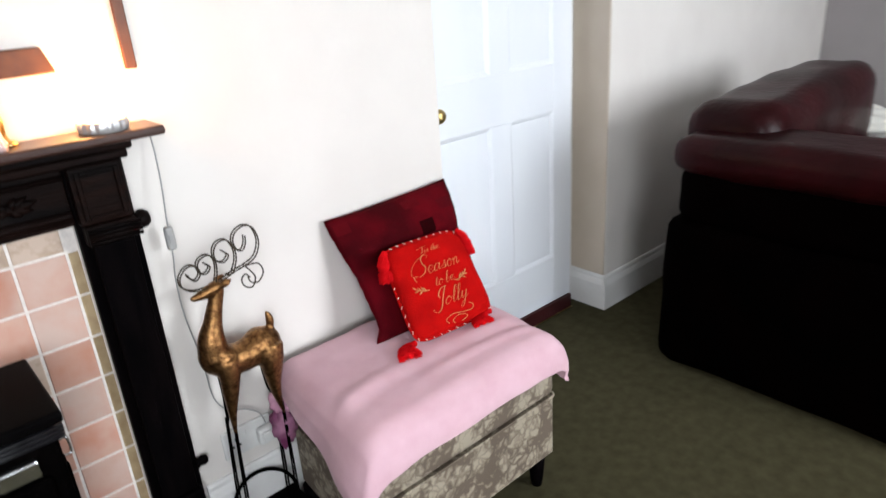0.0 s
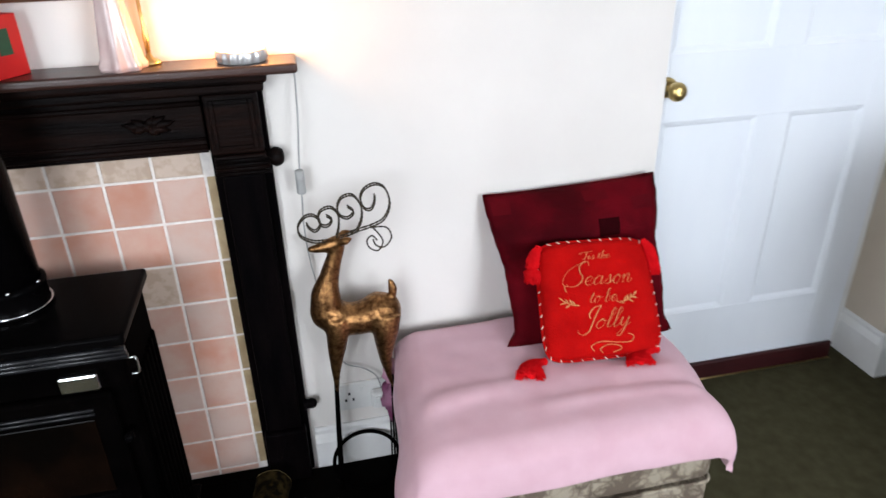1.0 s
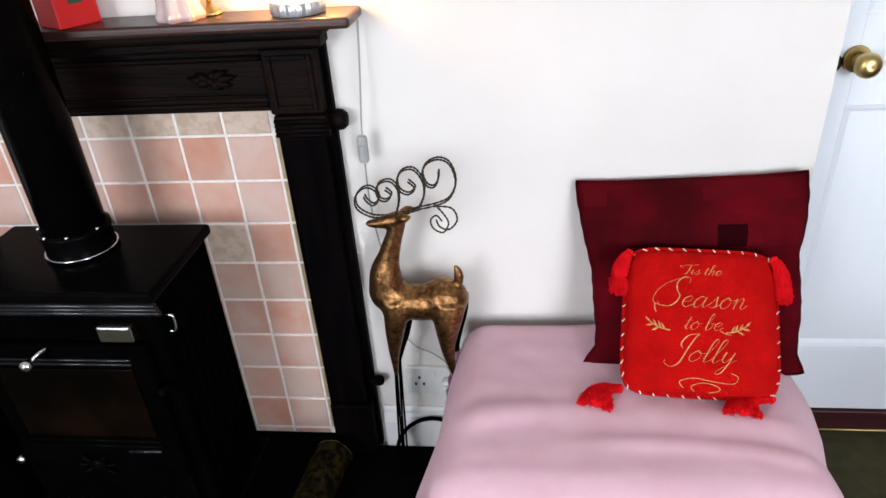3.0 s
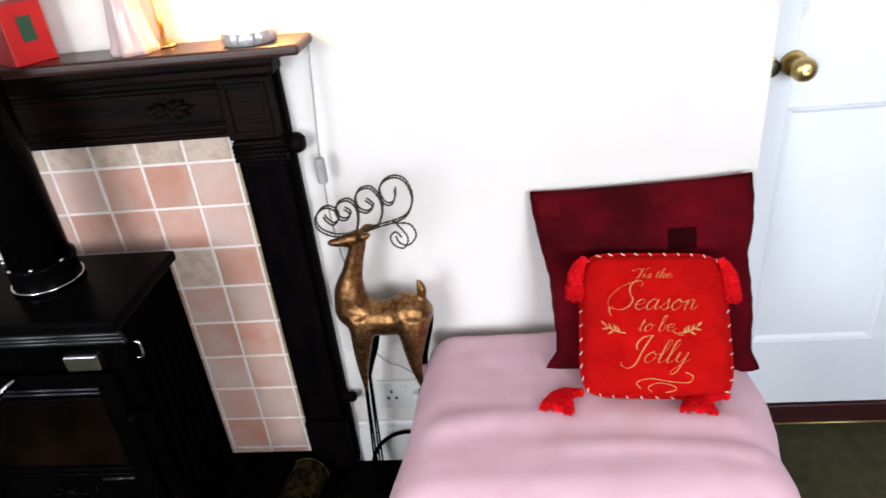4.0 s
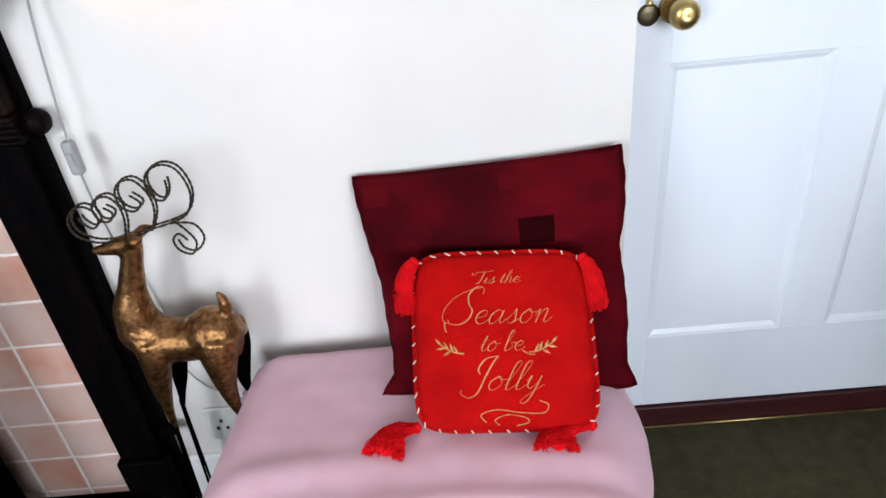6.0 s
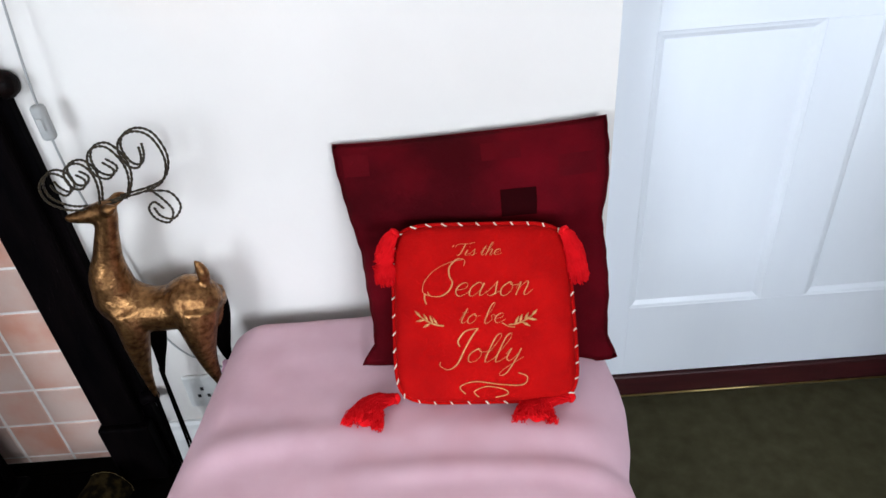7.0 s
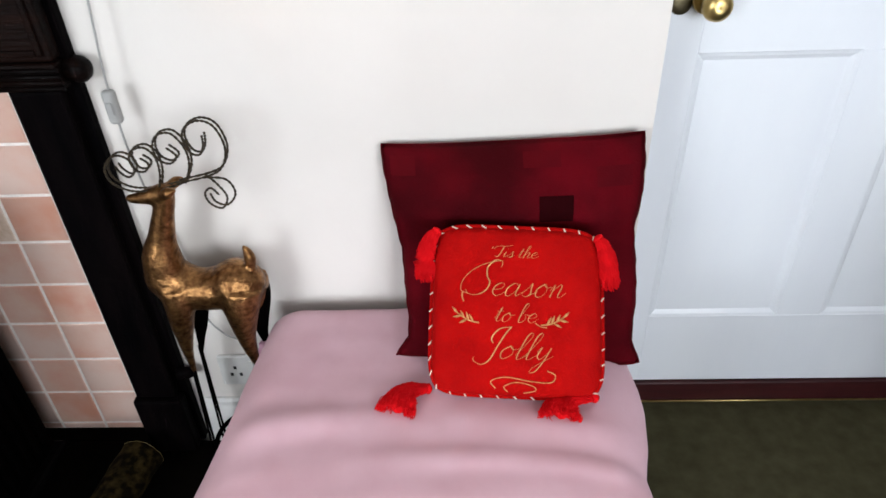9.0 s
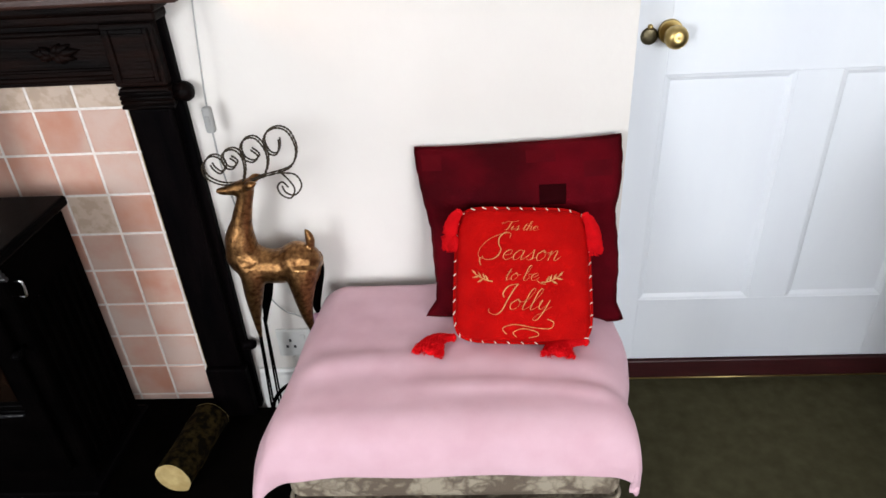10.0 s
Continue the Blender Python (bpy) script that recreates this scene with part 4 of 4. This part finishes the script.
for k in range(0, len(edge), 4):
    p, q = edge[k], edge[(k + 1) % len(edge)]
    tang = (q - p).normalized()
    out = (p - mid).normalized()
    pts = []
    for j in range(6):
        a = -0.7 + 1.5 * j / 5
        pts.append(p + tang * (0.0065 * (j / 5 - 0.5)) + small.n * 0.0046 * math.cos(a) - out * 0.0046 * math.sin(a))
    part("cord_strand", tube(pts, 0.0012, 6), CREAM, sc, "cream strand wound round the cord")


# single-stroke script: x to the right, y up, small letters 1 high; each glyph is (advance, strokes)
SCRIPT = {}
SCRIPT["e"] = (0.75, [[(0, .45), (.45, .55), (.55, .85), (.35, 1.0), (.08, .75), (.05, .3), (.3, 0), (.6, .15), (.8, .4)]])
SCRIPT["a"] = (0.92, [[(.6, .85), (.35, 1), (.05, .6), (.08, .1), (.3, .02), (.55, .4), (.65, .95), (.6, .3), (.7, .03), (.95, .35)]])
SCRIPT["s"] = (0.72, [[(0, .2), (.3, .75), (.4, 1.05), (.45, .6), (.5, .2), (.3, 0), (.08, .12)], [(.42, .05), (.75, .35)]])
SCRIPT["o"] = (0.80, [[(.35, 1), (.05, .6), (.1, .1), (.35, 0), (.6, .4), (.5, .9), (.35, 1), (.55, .75), (.85, .8)]])
SCRIPT["n"] = (0.90, [[(0, .5), (.16, .98), (.12, 0), (.17, .5), (.45, 1), (.57, .8), (.52, .15), (.67, .02), (.92, .4)]])
SCRIPT["t"] = (0.55, [[(0, .3), (.25, 1.6), (.15, .3), (.3, .02), (.6, .35)], [(.0, 1.1), (.45, 1.15)]])
SCRIPT["h"] = (0.84, [[(0, .3), (.35, 1.7), (.3, 2.1), (.15, 1.8), (.08, 0), (.13, .5), (.42, 1), (.53, .75), (.48, .12), (.62, .02), (.85, .35)]])
SCRIPT["i"] = (0.50, [[(0, .3), (.2, .95), (.15, .2), (.28, .02), (.55, .35)], [(.27, 1.4), (.29, 1.46)]])
SCRIPT["b"] = (0.74, [[(0, .3), (.35, 1.7), (.3, 2.1), (.12, 1.7), (.08, .2), (.3, 0), (.55, .4), (.4, .85), (.78, .75)]])
SCRIPT["l"] = (0.50, [[(0, .3), (.4, 1.7), (.33, 2.1), (.15, 1.7), (.1, .2), (.25, 0), (.55, .35)]])
SCRIPT["y"] = (0.80, [[(0, .6), (.15, .98), (.1, .3), (.3, .05), (.55, .5), (.62, .95), (.55, 0), (.38, -.9), (.12, -1.05), (.15, -.65), (.9, .3)]])
SCRIPT["'"] = (0.45, [[(-.25, 1.75), (-.30, 1.45)]])
SCRIPT[" "] = (0.45, [])
SCRIPT["T"] = (0.80, [[(.50, 1.95), (.46, 1.2), (.40, .4), (.22, .02), (-.02, .12)], [(-.45, 1.35), (-.40, 1.75), (.0, 1.95), (.6, 1.9), (1.35, 2.15)]])
SCRIPT["S"] = (1.00, [[(.95, 2.2), (.88, 2.65), (.48, 2.75), (.20, 2.2), (.38, 1.5), (.68, 1.0), (.64, .38), (.28, 0), (-.25, .03), (-.5, .35)],
                      [(-.25, .03), (-.75, .3), (-.88, 1.1), (-.55, 1.95), (.1, 2.5), (.8, 2.72)], [(-.62, .2), (-.52, -.2), (-.30, -.6)]])
SCRIPT["J"] = (0.48, [[(.41, 2.5), (.29, 2.0), (.18, 1.0), (.10, -.2), (-.23, -.6), (-.70, -.3), (-.75, 0)], [(.41, 2.5), (-.14, 2.3), (-.32, 1.6), (-.12, 1.15)]])


def words(text, u0, u1, v0, xh, bold=1.0):
    """A word in gold thread between u0 and u1 on the front of the red cushion."""
    total = sum(SCRIPT[ch][0] for ch in text)
    sx = (u1 - u0) / total
    at_ = 0.0
    bm = bmesh.new()
    for ch in text:
        adv, strokes = SCRIPT[ch]
        for stroke in strokes:
            c = curve_points([(x, y, 0) for x, y in stroke], 6)
            pts, rad = [], []
            for k, p in enumerate(c):
                d = c[min(k + 1, len(c) - 1)] - c[max(k - 1, 0)]
                down = max(0.0, -d.y / (d.length + 1e-6))
                pts.append(small.at(u0 + (at_ + p.x + 0.30 * p.y) * sx, v0 + p.y * xh, 1, 0.0010))
                rad.append((0.0006 + 0.0011 * down) * bold * (1.35 if ch in "SJT" else 1.0))
            add_tube(bm, pts, rad, 5)
        at_ += adv
    part("lettering", bm, GOLDTHREAD, sc, "gold embroidered script words")


words("'Tis the", -0.30, 0.24, 0.67, 0.064, 0.36)
words("Season", -0.50, 0.54, 0.235, 0.145, 0.52)
words("to be", -0.25, 0.23, -0.060, 0.105, 0.43)
words("Jolly", -0.30, 0.38, -0.485, 0.148, 0.54)


def stitched(pts, r=0.0011, name="embroidery"):
    bm = bmesh.new()
    add_tube(bm, [small.at(u, v, 1, 0.0012) for u, v in pts], r, 6)
    part(name, bm, GOLDTHREAD, sc)


stitched([(p[0], p[1]) for p in curve_points([(-0.22, -0.86, 0), (-0.27, -0.77, 0), (-0.10, -0.71, 0), (0.17, -0.75, 0), (0.40, -0.76, 0), (0.45, -0.67, 0), (0.36, -0.62, 0)], 8)], 0.0008, "flourish")
stitched([(p[0], p[1]) for p in curve_points([(-0.08, -0.90, 0), (-0.12, -0.83, 0), (0.02, -0.77, 0), (0.20, -0.81, 0), (0.23, -0.87, 0), (0.10, -0.91, 0)], 8)], 0.0008, "flourish")
stitched([(p[0], p[1]) for p in curve_points([(0.22, -0.06, 0), (0.28, -0.10, 0), (0.35, -0.11, 0)], 6)], 0.0007, "flourish")
for s, uc in ((-1, -0.575), (1, 0.445)):
    bm = bmesh.new()
    add_tube(bm, [small.at(uc + s * t * 0.26 - s * 0.16, -0.085 + 0.10 * t * t, 1, 0.0012) for t in (0, 0.25, 0.5, 0.75, 1)], 0.0011, 6)
    for t, a in ((0.25, 60), (0.45, 70), (0.65, 60), (0.55, -30), (0.8, -10), (0.95, 45)):
        b0 = (uc + s * t * 0.26 - s * 0.16, -0.085 + 0.10 * t * t)
        tip = (b0[0] + s * 0.10 * math.cos(radians(a)), b0[1] + 0.10 * math.sin(radians(a)))
        m_ = ((b0[0] + tip[0]) / 2, (b0[1] + tip[1]) / 2)
        add_tube(bm, [small.at(*b0, 1, 0.0012), small.at(*m_, 1, 0.0018), small.at(*tip, 1, 0.0012)], [0.0006, 0.0021, 0.0004], 6)
    part("leaf_sprig", bm, GOLDTHREAD, sc, "gold embroidered leaf sprig")


def tassel(path, spread, seed):
    """A cord, a knotted head and a skirt of threads along a path."""
    rnd = random.Random(seed)
    bm = bmesh.new()
    p = curve_points(path, 8)
    n = len(p)
    flat = 0.42 if path[-1][2] < 0.56 else 0.8
    add_tube(bm, p[:5], [0.003, 0.006, 0.009, 0.009, 0.007], 10)
    m_ = [0.55 * (0.006 + spread * (i / (n - 1)) ** 0.8) for i in range(n - 3)]
    m_ = [w * min(1.0, 0.12 + (n - 5 - i) * 0.22) for i, w in enumerate(m_[:n - 4])]
    add_tube(bm, p[3:n - 1], [(w * 0.95, w * (0.6 if flat < 0.5 else 0.9)) for w in m_], 14)
    for k in range(620):
        a, rr = rnd.uniform(0, 2 * math.pi), rnd.uniform(0.35, 1) ** 0.5
        pts = []
        stop = rnd.randint(int(n * 0.78), n)
        for i in range(3, stop, 2):
            t = (i - 3) / (n - 4)
            w = 0.006 + spread * t ** 0.8
            d = (p[min(i + 1, n - 1)] - p[i - 1]).normalized()
            side = d.cross(Vector((0.05, 0.3, 1.0))).normalized()
            ref = side.cross(d)
            q = p[i] + (ref * math.cos(a) * flat + side * math.sin(a)) * w * rr + Vector((rnd.gauss(0, 0.0016), rnd.gauss(0, 0.0016), rnd.gauss(0, 0.0014)))
            q.z = min(max(q.z, 0.5245), 0.556) if path[-1][2] < 0.56 else q.z
            pts.append(q)
        add_tube(bm, pts, 0.0008, 4)
    return part("tassel", bm, REDTHREAD, sc, "fluffy red thread tassel")


tassel([(0.726, -0.150, 0.770), (0.712, -0.158, 0.757), (0.703, -0.168, 0.735), (0.702, -0.180, 0.690)], 0.015, 3)
tassel([(0.972, -0.172, 0.766), (0.984, -0.182, 0.752), (0.990, -0.192, 0.730), (0.996, -0.206, 0.688)], 0.015, 5)
tassel([(0.708, -0.276, 0.537), (0.686, -0.280, 0.541), (0.667, -0.288, 0.541), (0.656, -0.307, 0.539), (0.650, -0.328, 0.537)], 0.030, 7)
tassel([(0.978, -0.302, 0.540), (0.950, -0.303, 0.543), (0.926, -0.307, 0.542), (0.914, -0.325, 0.540), (0.910, -0.344, 0.538)], 0.030, 9)

# ---- things on the mantel shelf ----
MZ = 1.2143
tl = thing("candle_dish", "low fluted silver candle dish with a lit candle", "candle dish", "", "", (0.120, -0.053, MZ))
dish = lathe((0.120, -0.053, MZ), [(0.046, 0.0), (0.048, 0.002), (0.048, 0.012), (0.048, 0.021), (0.0465, 0.0235), (0.044, 0.0225), (0.0435, 0.008), (0.002, 0.0075)], "z", 96)
for v in dish.verts:
    d = Vector((v.co.x - 0.120, v.co.y + 0.053))
    if d.length > 0.0445:
        k = 1 + 0.060 * math.cos(16 * math.atan2(d.y, d.x)) * (1 - ((v.co.z - MZ - 0.0115) / 0.0125) ** 2)
        v.co.x, v.co.y = 0.120 + d.x * k, -0.053 + d.y * k
part("dish", dish, SILVERED, tl, "", True)
part("candle", lathe((0.120, -0.053, MZ + 0.008), [(0.041, 0.0), (0.041, 0.009), (0.030, 0.010), (0.001, 0.0095)], "z", 32), CANDLEWAX, tl)
part("flame", lathe((0.120, -0.053, MZ + 0.0185), [(0.0015, 0.0), (0.004, 0.004), (0.005, 0.009), (0.003, 0.017), (0.0004, 0.024)], "z", 12), SHADE, tl, "small glowing candle flame")
fg = bmesh.new()
add_lathe(fg, (-0.098, -0.062, MZ), [(0.040, 0.0), (0.042, 0.010), (0.037, 0.020), (0.033, 0.055), (0.028, 0.10), (0.023, 0.14), (0.026, 0.165), (0.019, 0.185), (0.010, 0.192), (0.015, 0.205), (0.019, 0.222), (0.015, 0.240), (0.004, 0.248)], "z", 40)
for v in fg.verts:
    a = math.atan2(v.co.y + 0.062, v.co.x + 0.098)
    h = v.co.z - MZ
    k = 1 + 0.10 * math.sin(7 * a + 9 * h) * max(0.0, 1 - h / 0.17)
    v.co.x, v.co.y = -0.098 + (v.co.x + 0.098) * k, -0.062 + (v.co.y + 0.062) * k
tagged(part("draped_figurine", fg, PORCELAIN, None, "", True), "pearly pink porcelain figurine in draped robe", "figurine")
lamp = thing("candlestick", "slim gold candlestick on the mantel", "candlestick", "", "", (-0.045, -0.07, MZ))
part("base", lathe((-0.054, -0.030, MZ), [(0.020, 0.0), (0.021, 0.004), (0.017, 0.008), (0.008, 0.012), (0.004, 0.022)], "z", 32), BRASS, lamp)
part("stem", lathe((-0.054, -0.030, MZ), [(0.0045, 0.0225), (0.006, 0.05), (0.0035, 0.07), (0.0035, 0.16)], "z", 16), BRASS, lamp)
gift = thing("red_gift_box", "small red paper gift box with dark print", "box", "", "", (-0.29, -0.08, MZ))
turned = Matrix.Translation((-0.318, -0.058, 0)) @ Matrix.Rotation(radians(-32), 4, "Z")
for n_, bm_, m_ in (("carton", box(-0.040, 0.040, -0.040, 0.040, MZ, MZ + 0.108, 0.002), REDPAPER),
                    ("print", box(0.0402, 0.0415, -0.012, 0.014, MZ + 0.040, MZ + 0.085), GREENPAPER)):
    bm_.transform(turned)
    part(n_, bm_, m_, gift)
plaque = thing("wall_plaque", "small brown framed plaque with green print above mantel", "plaque", "", "", (-0.03, 0, 1.324))
pf = box(-0.36, 0.070, -0.018, -0.001, 1.336, 1.388, 0.004)
for v in pf.verts:                # its end is cut on a slant
    v.co.x -= 0.35 * (v.co.z - 1.336) if v.co.x > 0 else 0.0
part("frame", pf, FRAMEWOOD, plaque)
part("print", box(-0.345, -0.130, -0.0205, -0.0185, 1.346, 1.378, 0.001), GREENPIC, plaque)
hang = thing("wall_hanging", "narrow gilt brown wall hanging strip", "wall hanging", "", "", (0.2, 0, 1.318))
part("strip", box(0.205, 0.229, -0.012, -0.001, 1.324, 1.80, 0.003), FRAMEWOOD, hang)


# ---- the sofa ----
def pillow_box(x0, x1, y0, y1, z0, z1, r, puff=0.0, seed=0.0, n=14):
    """A padded block: rounded box with swollen faces and slight creases."""
    bm = bmesh.new()
    bmesh.ops.create_cube(bm, size=2.0)
    bmesh.ops.subdivide_edges(bm, edges=bm.edges[:], cuts=n, use_grid_fill=True)
    h = Vector(((x1 - x0) / 2, (y1 - y0) / 2, (z1 - z0) / 2))
    c = Vector(((x0 + x1) / 2, (y0 + y1) / 2, (z0 + z1) / 2))
    for v in bm.verts:
        p = Vector((v.co.x * h.x, v.co.y * h.y, v.co.z * h.z))
        q = Vector([max(-h[i] + r, min(h[i] - r, p[i])) for i in range(3)])
        d = p - q
        if d.length > 0:
            p = q + d.normalized() * r
        u = v.co
        sw = puff * (1 - min(1, abs(u.x)) ** 4 * 0.6) * (1 - min(1, abs(u.y)) ** 4 * 0.6) * (1 - min(1, abs(u.z)) ** 4 * 0.6)
        nv = noise.noise(p * 5 + Vector((seed, seed, 0))) * 0.010 + noise.noise(p * 14 + Vector((seed, 0, 0))) * 0.003
        dirn = (d.normalized() if d.length > 0 else Vector((0, 0, 0)))
        v.co = c + p + dirn * (sw + nv)
    for fc in bm.faces:
        fc.smooth = True
    return bm


sofa = thing("sofa", "dark burgundy leather sofa with padded rolled arms", "sofa", "", "", (2.55, -0.8, 0))
part("arm_panel", pillow_box(1.842, 2.06, -1.28, -0.345, 0.004, 0.60, 0.05, 0.01, 1.0), LEATHER_SHADED, sofa)
part("arm_upper", pillow_box(1.835, 2.08, -1.26, -0.385, 0.58, 0.80, 0.06, 0.01, 2.0), LEATHER_SHADED, sofa)
part("arm_pad", pillow_box(1.80, 2.12, -1.27, -0.375, 0.775, 0.912, 0.060, 0.012, 3.0), LEATHER, sofa, "padded burgundy leather arm top")
bcu = pillow_box(1.95, 2.95, -0.66, -0.33, 0.45, 1.03, 0.085, 0.018, 4.0)
for v in bcu.verts:
    v.co.z += 0.040 * (v.co.x - 2.95) * (v.co.z - 0.45) / 0.58
part("back_cushion", bcu, LEATHER, sofa)
part("back_frame", pillow_box(2.05, 2.98, -0.42, -0.345, 0.004, 0.88, 0.03, 0.0, 5.0), LEATHER_SHADED, sofa)
part("seat_cushion", pillow_box(2.10, 2.96, -1.24, -0.60, 0.24, 0.50, 0.06, 0.02, 6.0), LEATHER, sofa)
part("seat_base", pillow_box(2.06, 2.97, -1.22, -0.40, 0.004, 0.25, 0.03, 0.0, 7.0), LEATHER_SHADED, sofa)
part("far_arm", pillow_box(2.97, 3.22, -1.28, -0.345, 0.004, 0.715, 0.08, 0.01, 8.0), LEATHER, sofa)
tagged(part("white_throw", crumple(3.00, -0.62, 0.765, 0.13, 0.17, 0.060, 7.7, 26, 34, 0.25), THROW, None, "", True), "crumpled cream white throw on the sofa arm", "throw")

# ---- the tiles ----
P, G = 0.105, 0.0058
panel = part("tile_panel", box(mirrored(0.0255), 0.0255, 0.0172, 0.05, HEARTH_Z + 0.001, 1.027), GROUT, fire, "pinkish ceramic tile panel behind the stove")


def tile_mesh(w, h, mat, name):
    """A ceramic tile with eased edges, its face towards -y, from its lower left corner."""
    bm = bmesh.new()
    e, d = 0.0020, 0.0035
    back = [bm.verts.new(p) for p in ((0, 0, 0), (w, 0, 0), (w, 0, h), (0, 0, h))]
    mid_ = [bm.verts.new((p[0], -d + 0.0015, p[1])) for p in ((0, 0), (w, 0), (w, h), (0, h))]
    front = [bm.verts.new((p[0], -d, p[1])) for p in ((e, e), (w - e, e), (w - e, h - e), (e, h - e))]
    for a, b in ((back, mid_), (mid_, front)):
        for k in range(4):
            bm.faces.new((a[k], a[(k + 1) % 4], b[(k + 1) % 4], b[k]))
    bm.faces.new(front)
    return mesh_from(bm, name, mat)


# the hole in the wall is filled by the panel, set just proud of the plaster
full = {m: tile_mesh(P - G, P - G, m, "tile") for m in (TILE, TILE_PALE, TILE_DECOR)}
border = tile_mesh(P - G, 0.050, TILE_DECOR, "border_tile")
slim = tile_mesh(0.0205, P - G, TILE_EDGE, "slim_tile")
foot = tile_mesh(P - G, 0.0165, TILE_PALE, "foot_tile")
rt = random.Random(11)


def lay(mesh_, x, z, name):
    ob = part(name, mesh_, None, panel)
    ob.location = (x, 0.0190, z)
    return ob


for c in range(7):
    x = -P * (c + 1) + G / 2
    for k in range(8):
        z = 0.12 + P * k + G / 2
        q = rt.random()
        m = TILE if q < 0.58 else TILE_PALE
        if c < 2:                 # the two columns that stay in view
            m = {"s": TILE, "p": TILE_PALE, "d": TILE_DECOR}[("ppsspsps", "sppssdss")[c][k]]
        elif (c, k) in ((4, 4), (5, 2)):
            m = TILE_DECOR
        lay(full[m], x, z, "tile")
    lay(border, x, 0.12 + P * 8 + G / 2, "border_tile")
    lay(foot, x, 0.1015, "foot_tile")
for k in range(8):
    for x in (G / 2, -P * 7 - 0.0205 - G / 2):
        lay(slim, x, 0.12 + P * k + G / 2, "slim_tile")
